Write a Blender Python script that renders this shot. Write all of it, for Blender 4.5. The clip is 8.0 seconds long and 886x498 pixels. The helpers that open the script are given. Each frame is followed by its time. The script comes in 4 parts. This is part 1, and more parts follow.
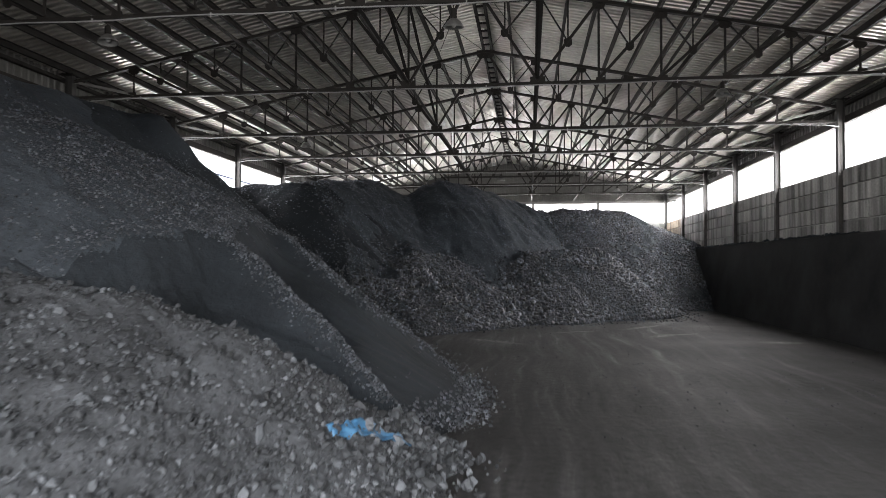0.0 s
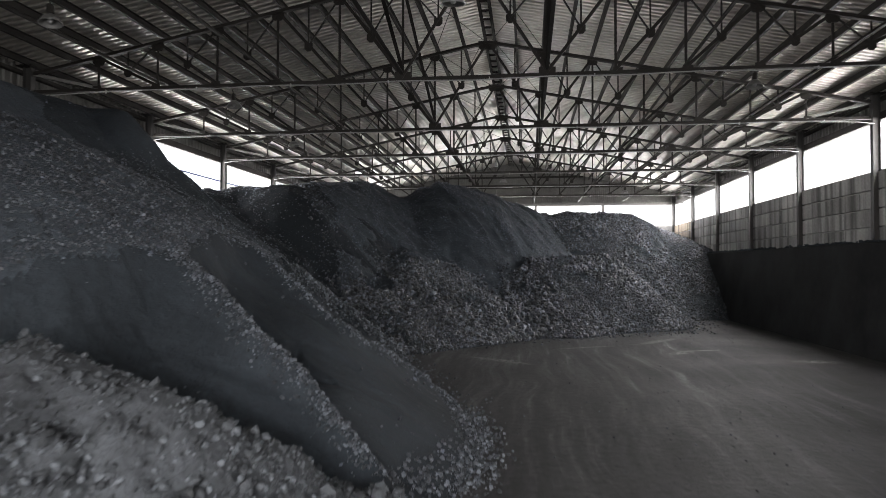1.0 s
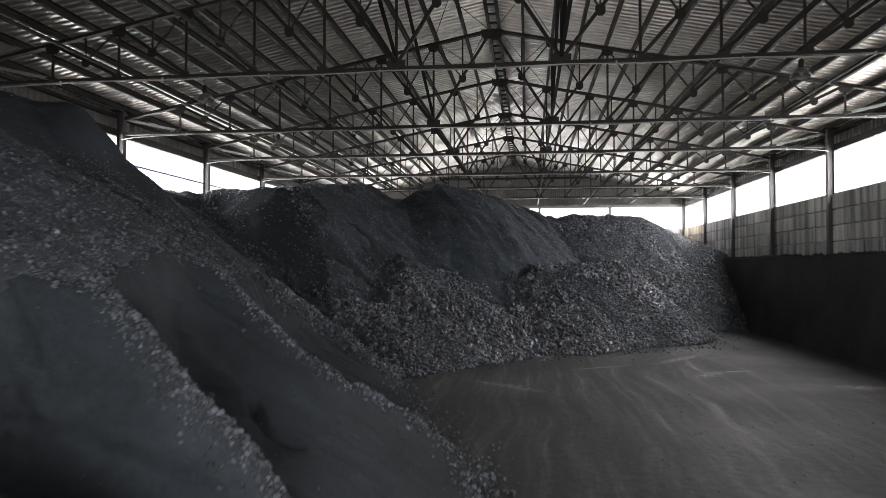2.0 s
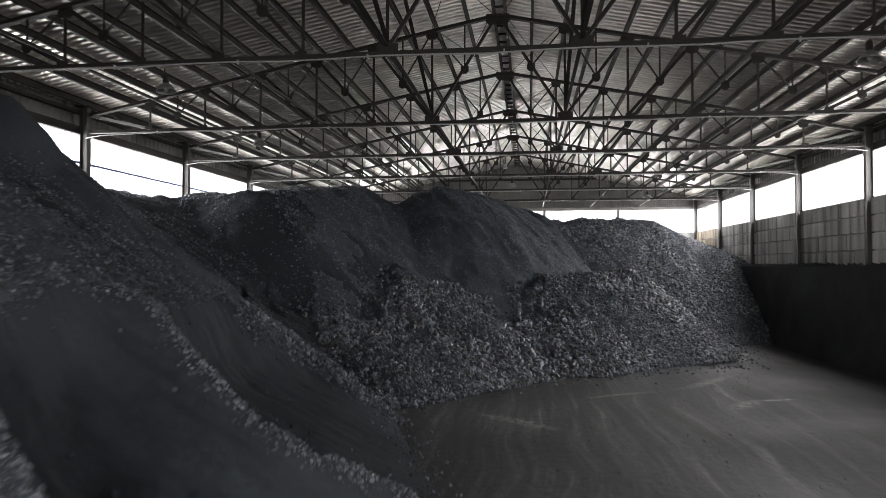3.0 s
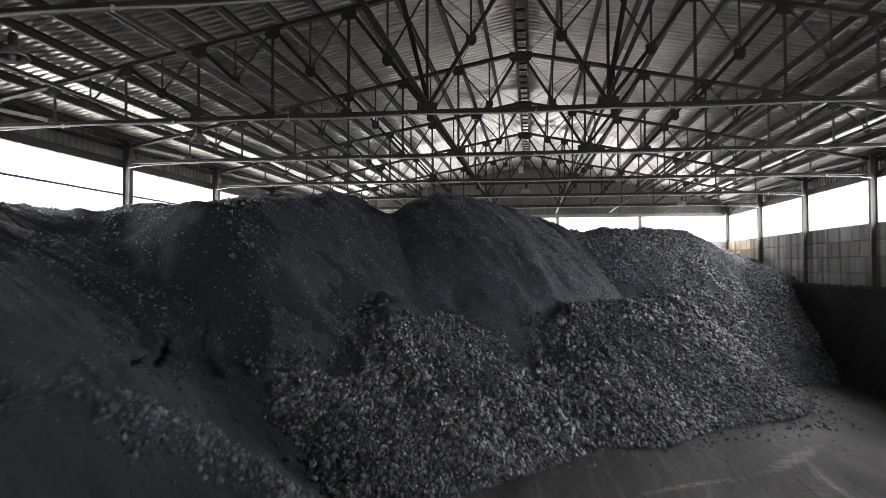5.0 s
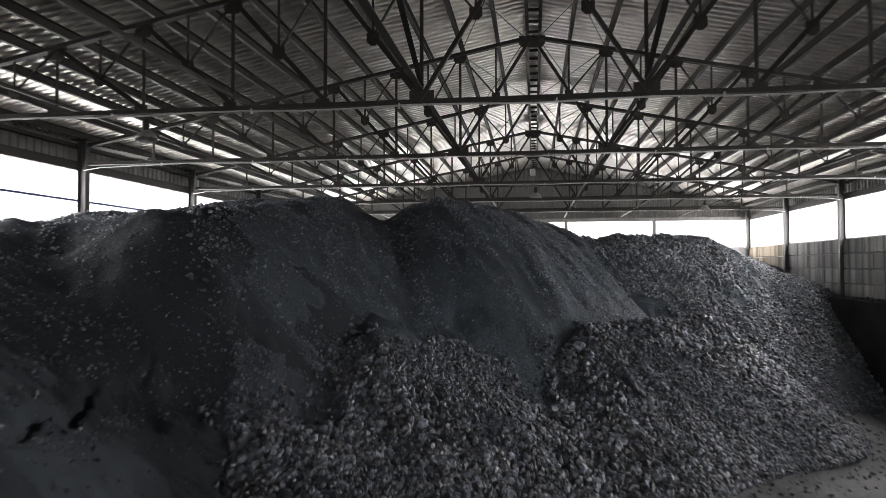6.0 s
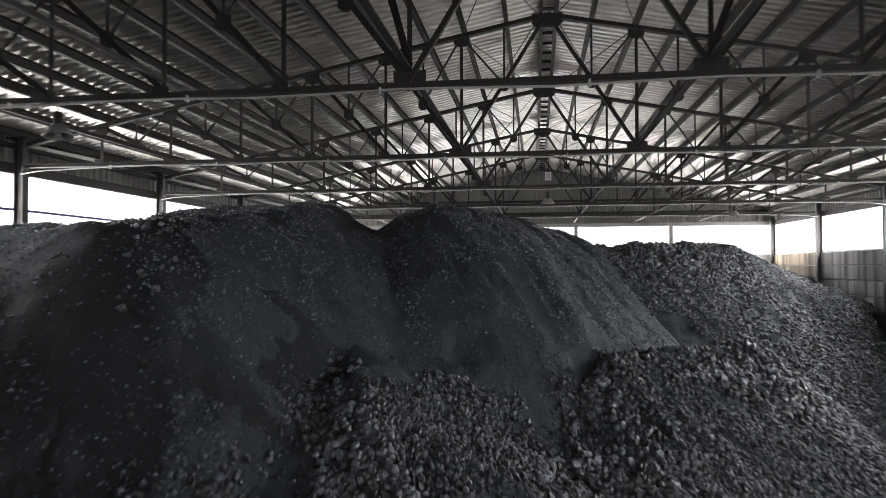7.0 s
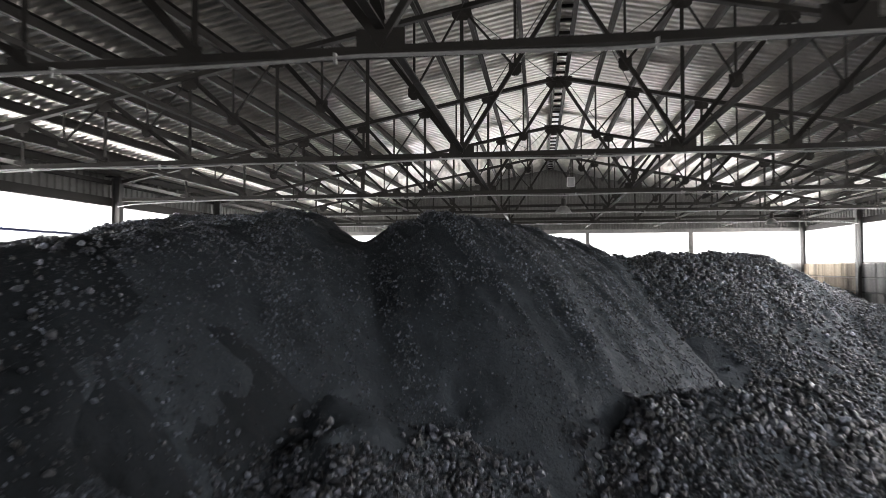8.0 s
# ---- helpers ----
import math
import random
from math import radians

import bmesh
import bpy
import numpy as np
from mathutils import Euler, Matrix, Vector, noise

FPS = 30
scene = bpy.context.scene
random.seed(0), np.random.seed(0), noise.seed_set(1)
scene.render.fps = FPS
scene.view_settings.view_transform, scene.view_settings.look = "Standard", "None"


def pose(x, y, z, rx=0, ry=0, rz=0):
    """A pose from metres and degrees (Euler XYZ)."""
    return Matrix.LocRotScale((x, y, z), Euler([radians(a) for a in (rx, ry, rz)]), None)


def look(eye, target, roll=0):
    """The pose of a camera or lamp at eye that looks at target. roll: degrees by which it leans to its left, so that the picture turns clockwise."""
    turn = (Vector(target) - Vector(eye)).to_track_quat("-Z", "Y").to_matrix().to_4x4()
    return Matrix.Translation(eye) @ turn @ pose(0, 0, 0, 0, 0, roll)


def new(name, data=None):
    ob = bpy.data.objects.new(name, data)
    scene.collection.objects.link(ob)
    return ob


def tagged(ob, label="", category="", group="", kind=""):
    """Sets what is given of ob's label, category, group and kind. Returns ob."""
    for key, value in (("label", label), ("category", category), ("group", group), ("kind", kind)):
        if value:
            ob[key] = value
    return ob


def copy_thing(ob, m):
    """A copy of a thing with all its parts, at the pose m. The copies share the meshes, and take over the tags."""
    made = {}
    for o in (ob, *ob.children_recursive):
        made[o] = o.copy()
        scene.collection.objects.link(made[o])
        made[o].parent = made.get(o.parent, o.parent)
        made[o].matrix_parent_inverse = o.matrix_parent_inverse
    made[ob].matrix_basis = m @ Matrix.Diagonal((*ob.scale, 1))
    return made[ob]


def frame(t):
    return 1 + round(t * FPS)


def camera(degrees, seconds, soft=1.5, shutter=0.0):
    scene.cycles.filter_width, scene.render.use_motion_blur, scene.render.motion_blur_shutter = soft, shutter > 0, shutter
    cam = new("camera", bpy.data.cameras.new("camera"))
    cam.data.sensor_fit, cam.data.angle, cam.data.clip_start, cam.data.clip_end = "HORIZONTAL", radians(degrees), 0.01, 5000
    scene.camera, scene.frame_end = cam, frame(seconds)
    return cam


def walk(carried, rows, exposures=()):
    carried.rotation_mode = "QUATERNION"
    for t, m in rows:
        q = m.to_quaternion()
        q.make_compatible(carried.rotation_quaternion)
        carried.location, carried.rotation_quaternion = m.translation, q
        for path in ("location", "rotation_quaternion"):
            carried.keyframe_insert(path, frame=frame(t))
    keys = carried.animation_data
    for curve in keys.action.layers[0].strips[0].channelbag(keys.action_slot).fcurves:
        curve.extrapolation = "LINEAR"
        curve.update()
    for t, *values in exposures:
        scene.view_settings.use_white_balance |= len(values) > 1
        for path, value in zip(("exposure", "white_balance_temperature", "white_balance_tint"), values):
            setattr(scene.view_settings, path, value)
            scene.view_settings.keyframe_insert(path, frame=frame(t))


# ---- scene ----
# The camera: one lens, a slow climbing flight down the hall.
cam = camera(66.9, 8.0, soft=0.45, shutter=0.8)
ROWS = [
    (0.0, 0.490, 0.116, 2.421, 7.27, 1.35, 0.10),
    (0.5, 0.381, 1.082, 2.570, 7.25, 1.37, 0.08),
    (1.0, 0.265, 2.087, 2.728, 7.23, 1.39, 0.06),
    (1.5, 0.143, 3.128, 2.895, 7.23, 1.40, 0.04),
    (2.0, 0.017, 4.203, 3.069, 7.25, 1.41, 0.02),
    (2.5, -0.113, 5.312, 3.251, 7.27, 1.42, 0.00),
    (3.0, -0.245, 6.452, 3.439, 7.31, 1.43, -0.02),
    (3.5, -0.379, 7.623, 3.634, 7.35, 1.44, -0.04),
    (4.0, -0.514, 8.823, 3.834, 7.41, 1.45, -0.06),
    (4.5, -0.650, 10.053, 4.040, 7.48, 1.46, -0.08),
    (5.0, -0.787, 11.312, 4.250, 7.56, 1.48, -0.10),
    (5.5, -0.927, 12.600, 4.463, 7.64, 1.50, -0.11),
    (6.0, -1.068, 13.919, 4.678, 7.74, 1.52, -0.13),
    (6.5, -1.202, 15.268, 4.911, 7.85, 1.53, -0.14),
    (7.0, -1.339, 16.649, 5.144, 7.97, 1.54, -0.16),
    (7.5, -1.474, 18.064, 5.381, 8.09, 1.56, -0.17),
    (8.0, -1.611, 19.514, 5.628, 8.22, 1.57, -0.17),
]
walk(cam, [(t, pose(x, y, z, 90 + pitch, -roll, yaw)) for t, x, y, z, yaw, pitch, roll in ROWS])

# The hall in numbers: metres, y along the ridge, floor at 0.
XC = -1.09            # ridge line
HALF = 12.24          # ridge to the inner face of a column
WALL = 12.52          # ridge to the inner face of the outer walls
Y0, Y1 = -5.3, 55.3  # back wall, end wall
BAYS = [-5 + 6 * i for i in range(10)] + [55]
ZB, ZT, SLOPE = 7.52, 10.47, 0.2
SILL, HEAD = 5.8, 7.38
LEDGE = 3.45
NODES = [0, 1.84, 3.52, 5.2, 6.88, 8.58, 10.3, HALF]   # truss nodes out from the ridge

# ---- light: an overcast sky through the window strips, the end opening and the gate ----
world = bpy.data.worlds.new("sky")
scene.world = world
world.use_nodes = True
wn = world.node_tree.nodes
sky = wn.new("ShaderNodeTexSky")
sky.sky_type, sky.sun_disc = "NISHITA", False
sky.sun_elevation, sky.sun_rotation, sky.air_density, sky.dust_density = radians(48), radians(200), 1.0, 2.0
wn["Background"].inputs[1].default_value = 0.15
pale = wn.new("ShaderNodeHueSaturation")
pale.inputs["Saturation"].default_value = 0.25
world.node_tree.links.new(sky.outputs[0], pale.inputs["Color"])
world.node_tree.links.new(pale.outputs[0], wn["Background"].inputs[0])

sun_data = bpy.data.lights.new("sun", "SUN")
sun_data.energy, sun_data.angle, sun_data.color = 1.0, radians(12), (1, 0.97, 0.93)
sun = new("sun", sun_data)
sun.matrix_world = look((0, 0, 60), (18, -30, 0))


def daylight(name, at, to, wide, high, radiance, colour=(1.01, 0.972, 0.965)):
    """The overcast sky seen in one opening."""
    d = bpy.data.lights.new(name, "AREA")
    d.shape, d.size, d.size_y = "RECTANGLE", wide, high
    d.energy, d.color = radiance * math.pi * wide * high, colour
    ob = new(name, d)
    ob.matrix_world = look(at, to)
    return ob


SKY = 3.1
ZM = (SILL + HEAD) / 2
WIN_R, WIN_L = 19.0, 22.0   # where the window strips begin, set out of view to darken the near roof
daylight("sky_in_right_windows", (XC + WALL + 0.7, (WIN_R + Y1) / 2, ZM - 0.05), (XC, (WIN_R + Y1) / 2, ZM - 4.0), Y1 - WIN_R, 2.1, SKY * 0.93)
daylight("sky_in_left_windows", (XC - WALL - 0.7, (WIN_L + Y1) / 2, ZM - 0.1), (XC, (WIN_L + Y1) / 2, ZM - 2.0), Y1 - WIN_L, 1.9, SKY * 0.74)
daylight("sky_in_end_opening", (XC, Y1 + 0.7, ZM + 0.1), (XC, 0, ZM + 0.1), 26, 2.2, SKY)
daylight("sky_in_gate", (XC + 1.5, Y0 - 1.2, 3.9), (XC - 2.5, 4.5, -3.2), 8, 4.0, SKY * 1.42)
scene.view_settings.exposure = 2.7


# ---- materials ----
def material(name):
    m = bpy.data.materials.new(name)
    m.use_nodes = True
    return m, m.node_tree.nodes, m.node_tree.links, m.node_tree.nodes["Principled BSDF"]


def ramp(n, l, fac, stops):
    r = n.new("ShaderNodeValToRGB")
    els = r.color_ramp.elements
    while len(els) < len(stops):
        els.new(0.5)
    for e, (p, c) in zip(els, stops):
        e.position, e.color = p, (*c, 1) if len(c) == 3 else c
    l.new(fac, r.inputs[0])
    return r.outputs[0]


def noise_tex(n, l, scale, detail=4, rough=0.55, stretch=None, kind="Object"):
    tc = n.new("ShaderNodeTexCoord")
    src = tc.outputs[kind]
    if stretch:
        mp = n.new("ShaderNodeMapping")
        mp.inputs["Scale"].default_value = stretch
        l.new(src, mp.inputs[0])
        src = mp.outputs[0]
    t = n.new("ShaderNodeTexNoise")
    t.inputs["Scale"].default_value, t.inputs["Detail"].default_value, t.inputs["Roughness"].default_value = scale, detail, rough
    l.new(src, t.inputs["Vector"])
    return t.outputs["Fac"]


def mixed(n, l, fac, a, b, mode="MIX"):
    m = n.new("ShaderNodeMix")
    m.data_type, m.blend_type = "RGBA", mode
    for sock, v in ((m.inputs[0], fac), (m.inputs[6], a), (m.inputs[7], b)):
        if isinstance(v, (int, float)):
            sock.default_value = v
        elif isinstance(v, tuple):
            sock.default_value = (*v, 1)
        else:
            l.new(v, sock)
    return m.outputs[2]


def bump(n, l, bsdf, height, strength, distance):
    b = n.new("ShaderNodeBump")
    b.inputs["Strength"].default_value, b.inputs["Distance"].default_value = strength, distance
    l.new(height, b.inputs["Height"])
    l.new(b.outputs[0], bsdf.inputs["Normal"])


def surface(name, stops, big, small, rough, bump_d=0.0, bump_s=0.6, metal=0.0, spec=0.5, stretch=None, vary=0.0):
    """Two scales of variation in colour, fine relief, and an optional tone per loose piece."""
    m, n, l, b = material(name)
    coarse, fine = noise_tex(n, l, big, 3, stretch=stretch), noise_tex(n, l, small, 5, 0.65)
    mul = n.new("ShaderNodeMath")
    mul.operation = "MULTIPLY_ADD"
    mul.inputs[1].default_value, mul.inputs[2].default_value = 0.5, 0.0
    add = n.new("ShaderNodeMath")
    add.operation = "MULTIPLY_ADD"
    add.inputs[1].default_value = 0.5
    l.new(coarse, mul.inputs[0])
    l.new(fine, add.inputs[0])
    l.new(mul.outputs[0], add.inputs[2])
    col = ramp(n, l, add.outputs[0], stops)
    if vary:
        g = n.new("ShaderNodeNewGeometry")
        tone = ramp(n, l, g.outputs["Random Per Island"], [(0, (1 - vary,) * 3), (0.6, (1 - 0.35 * vary,) * 3), (1, (1 + 1.3 * vary,) * 3)])
        col = mixed(n, l, 1.0, col, tone, "MULTIPLY")
    l.new(col, b.inputs["Base Color"])
    r = ramp(n, l, fine, [(0.3, (rough[0],) * 3), (0.7, (rough[1],) * 3)])
    l.new(r, b.inputs["Roughness"])
    b.inputs["Metallic"].default_value, b.inputs["Specular IOR Level"].default_value = metal, spec
    if bump_d:
        bump(n, l, b, fine, bump_s, bump_d)
    return m


M_COLUMN = surface("grey_column_paint", [(0.3, (0.018, 0.0175, 0.0165)), (0.7, (0.06, 0.058, 0.055))], 0.9, 9, (0.5, 0.75), 0.004)
M_FINE = surface("dusty_fine_coal", [(0.32, (0.02604, 0.0316, 0.03761)), (0.68, (0.09114, 0.1085, 0.1281))], 0.7, 13, (0.7, 0.95), 0.07, spec=0.35)
M_BARE = surface("bare_fine_coal", [(0.32, (0.01518, 0.0187, 0.02244)), (0.68, (0.04784, 0.058, 0.06886))], 0.6, 9, (0.7, 0.95), 0.05, spec=0.3)
M_DARKFINE = surface("dark_fine_coal", [(0.34, (0.0095, 0.0121, 0.0147)), (0.66, (0.0314, 0.0388, 0.0463))], 0.5, 9, (0.6, 0.9), 0.06, spec=0.2)
M_FOOT = surface("darkest_fines", [(0.34, (0.0058, 0.0073, 0.0091)), (0.66, (0.0207, 0.0254, 0.0310))], 0.5, 9, (0.6, 0.9), 0.06, spec=0.2)
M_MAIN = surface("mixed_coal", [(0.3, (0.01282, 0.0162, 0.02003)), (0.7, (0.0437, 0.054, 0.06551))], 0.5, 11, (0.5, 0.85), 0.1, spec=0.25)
M_LUMP = surface("coal_lumps", [(0.36, (0.00752, 0.0088, 0.0114)), (0.66, (0.0846, 0.095, 0.119))], 3, 14, (0.34, 0.6), 0.015, spec=0.7, vary=0.95)
M_GREY = surface("grey_slack", [(0.36, (0.031, 0.034, 0.0382)), (0.64, (0.107, 0.116, 0.128))], 1.1, 14, (0.75, 0.95), 0.08)
M_GREYLUMP = surface("grey_lumps", [(0.3, (0.038, 0.042, 0.047)), (0.7, (0.122, 0.133, 0.1465))], 2, 14, (0.6, 0.9), 0.01, vary=0.7)
M_STEEL = surface("dusty_steel", [(0.3, (0.0062, 0.0056, 0.005)), (0.7, (0.036, 0.0325, 0.0285))], 0.8, 12, (0.6, 0.85), 0.004, spec=0.3)
M_PALE = surface("pale_painted_steel", [(0.3, (0.10, 0.098, 0.092)), (0.7, (0.26, 0.255, 0.24))], 1.0, 10, (0.5, 0.75), 0.003)
M_CONDUIT = surface("white_conduit", [(0.3, (0.2, 0.2, 0.2)), (0.7, (0.42, 0.42, 0.41))], 1.5, 14, (0.35, 0.6))
M_ROOF = surface("galvanised_sheet", [(0.3, (0.3672, 0.351, 0.3244)), (0.7, (0.714, 0.683, 0.6321))], 0.6, 6, (0.28, 0.45), 0.0, metal=0.7)
M_SHEET = surface("wall_sheet", [(0.3, (0.058, 0.057, 0.053)), (0.7, (0.165, 0.162, 0.152))], 0.6, 6, (0.4, 0.65), 0.002, metal=0.3)
M_BLOCK = surface("concrete_blocks", [(0.3, (0.22, 0.22, 0.215)), (0.72, (0.42, 0.415, 0.40))], 0.5, 8, (0.8, 0.95), 0.01, stretch=(1, 1, 0.3))
M_WHITE = surface("white_housing", [(0.3, (0.6, 0.6, 0.6)), (0.7, (0.8, 0.8, 0.79))], 4, 20, (0.3, 0.5))


def block_material(name, low, high):
    """Grey concrete with rain streaks, grime and a tone of its own for each block."""
    m, n, l, b = material(name)
    fine = noise_tex(n, l, 14, 6, 0.65)
    col = ramp(n, l, fine, [(0.3, low), (0.7, high)])
    g = n.new("ShaderNodeNewGeometry")
    mp = n.new("ShaderNodeMapping")
    mp.inputs["Scale"].default_value = (1, 2.6, 0.16)
    l.new(g.outputs["Position"], mp.inputs[0])
    t = n.new("ShaderNodeTexNoise")
    t.inputs["Scale"].default_value, t.inputs["Detail"].default_value = 1.0, 5
    l.new(mp.outputs[0], t.inputs["Vector"])
    col = mixed(n, l, 1.0, col, ramp(n, l, t.outputs["Fac"], [(0.36, (0.3,) * 3), (0.5, (0.8,) * 3), (0.62, (1.05, 1.05, 1.05))]), "MULTIPLY")
    info = n.new("ShaderNodeObjectInfo")
    col = mixed(n, l, 1.0, col, ramp(n, l, info.outputs["Random"], [(0, (0.6,) * 3), (1, (1.15,) * 3)]), "MULTIPLY")
    l.new(col, b.inputs["Base Color"])
    b.inputs["Roughness"].default_value = 0.9
    bump(n, l, b, fine, 0.6, 0.01)
    return m


M_BLOCKS = block_material("stained_blocks", (0.37, 0.368, 0.357), (0.58, 0.575, 0.56))
M_BEIGE = block_material("beige_blocks", (0.30, 0.24, 0.17), (0.5, 0.42, 0.31))
M_DARKWALL = surface("coal_blackened_concrete", [(0.36, (0.0035, 0.0038, 0.0042)), (0.64, (0.03, 0.0315, 0.0335))], 0.6, 5, (0.75, 0.95), 0.01, spec=0.3)
M_SMALL = surface("small_coal", [(0.3, (0.01, 0.0118, 0.0157)), (0.7, (0.1, 0.115, 0.145))], 2, 14, (0.35, 0.6), 0.01, spec=0.6, vary=0.85)
M_STRIP = surface("dusty_coal_lumps", [(0.3, (0.0346, 0.039, 0.0458)), (0.7, (0.13, 0.144, 0.166))], 2, 14, (0.5, 0.8), 0.01, vary=0.7)


def floor_material():
    """Trodden coal dust on concrete: blotches, long swept tyre streaks and pale scrapes."""
    m, n, l, b = material("coal_dusted_floor")
    fine, blot = noise_tex(n, l, 6, 6, 0.65), noise_tex(n, l, 0.22, 4)
    tc = n.new("ShaderNodeTexCoord")
    warp = n.new("ShaderNodeTexNoise")
    warp.inputs["Scale"].default_value, warp.inputs["Detail"].default_value = 0.12, 2
    l.new(tc.outputs["Object"], warp.inputs["Vector"])
    sw = n.new("ShaderNodeMix")
    sw.data_type, sw.blend_type = "RGBA", "LINEAR_LIGHT"
    sw.inputs[0].default_value = 1.0
    l.new(tc.outputs["Object"], sw.inputs[6])
    l.new(warp.outputs["Color"], sw.inputs[7])
    streaks = []
    for angle, sc in ((-38, (2.6, 0.16, 1)), (24, (1.9, 0.12, 1)), (-70, (3.4, 0.2, 1))):
        mp = n.new("ShaderNodeMapping")
        mp.inputs["Rotation"].default_value, mp.inputs["Scale"].default_value = (0, 0, radians(angle)), sc
        l.new(sw.outputs[2], mp.inputs[0])
        t = n.new("ShaderNodeTexNoise")
        t.inputs["Scale"].default_value, t.inputs["Detail"].default_value, t.inputs["Roughness"].default_value = 1.0, 5, 0.6
        l.new(mp.outputs[0], t.inputs["Vector"])
        streaks.append(t.outputs["Fac"])
    base = ramp(n, l, fine, [(0.3, (0.0148, 0.0149, 0.0153)), (0.7, (0.0375, 0.0373, 0.0375))])
    col = mixed(n, l, 1.0, base, ramp(n, l, blot, [(0.35, (0.62,) * 3), (0.65, (1.35,) * 3)]), "MULTIPLY")
    for st, lo, hi, gain in zip(streaks, (0.5, 0.52, 0.54), (0.72, 0.72, 0.74), (1.5, 1.3, 1.2)):
        col = mixed(n, l, 1.0, col, ramp(n, l, st, [(0.25, (0.72,) * 3), (lo, (1, 1, 1)), (hi, (1 + gain,) * 3)]), "MULTIPLY")
    # paler mid-floor; shade painted into the colour, darkening towards the right wall
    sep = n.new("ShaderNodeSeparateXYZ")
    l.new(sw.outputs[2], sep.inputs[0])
    wall_shade = n.new("ShaderNodeMath")
    wall_shade.operation = "MULTIPLY_ADD"
    wall_shade.inputs[1].default_value, wall_shade.inputs[2].default_value = 1 / 14, 0.4
    l.new(sep.outputs[0], wall_shade.inputs[0])
    col = mixed(n, l, 1.0, col, ramp(n, l, wall_shade.outputs[0], [(0.3, (1.1,) * 3), (0.42, (1.35,) * 3), (0.58, (1.05,) * 3), (0.76, (0.5,) * 3), (1.0, (0.25,) * 3)]), "MULTIPLY")
    # pale scrapes where a bucket has bared the concrete
    for (px, py), turn, size in (((5.0, 24.2), 62, (0.8, 0.3)), ((5.8, 24.9), 25, (0.7, 0.16)), ((4.8, 27.1), 48, (1.8, 0.24)), ((-0.6, 21.3), -35, (1.5, 0.3)), ((8.4, 22.5), 10, (0.9, 0.5)), ((2.3, 25.0), 30, (1.6, 0.16))):
        mp = n.new("ShaderNodeMapping")
        mp.vector_type = "TEXTURE"
        mp.inputs["Location"].default_value, mp.inputs["Rotation"].default_value = (px, py, 0), (0, 0, radians(turn))
        mp.inputs["Scale"].default_value = (*size, 1)
        l.new(sw.outputs[2], mp.inputs[0])
        g = n.new("ShaderNodeTexGradient")
        g.gradient_type = "SPHERICAL"
        l.new(mp.outputs[0], g.inputs[0])
        k = n.new("ShaderNodeMath")
        k.operation = "MULTIPLY"
        l.new(g.outputs["Fac"], k.inputs[0])
        l.new(ramp(n, l, fine, [(0.4, (0, 0, 0)), (0.62, (1, 1, 1))]), k.inputs[1])
        col = mixed(n, l, k.outputs[0], col, (0.24, 0.237, 0.225))
    l.new(col, b.inputs["Base Color"])
    l.new(ramp(n, l, blot, [(0.3, (0.6,) * 3), (0.7, (0.9,) * 3)]), b.inputs["Roughness"])
    bump(n, l, b, fine, 0.7, 0.03)
    return m


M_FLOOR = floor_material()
M_PLASTIC = surface("blue_plastic", [(0.3, (0.02, 0.085, 0.19)), (0.7, (0.10, 0.26, 0.44))], 3, 12, (0.3, 0.5), 0.01)
M_LAMP = surface("enamel_reflector", [(0.3, (0.12, 0.12, 0.115)), (0.7, (0.28, 0.28, 0.27))], 3, 16, (0.3, 0.5), metal=0.4)
M_BAR = surface("blue_grey_rail", [(0.3, (0.03, 0.035, 0.12)), (0.7, (0.06, 0.07, 0.2))], 3, 14, (0.4, 0.6))


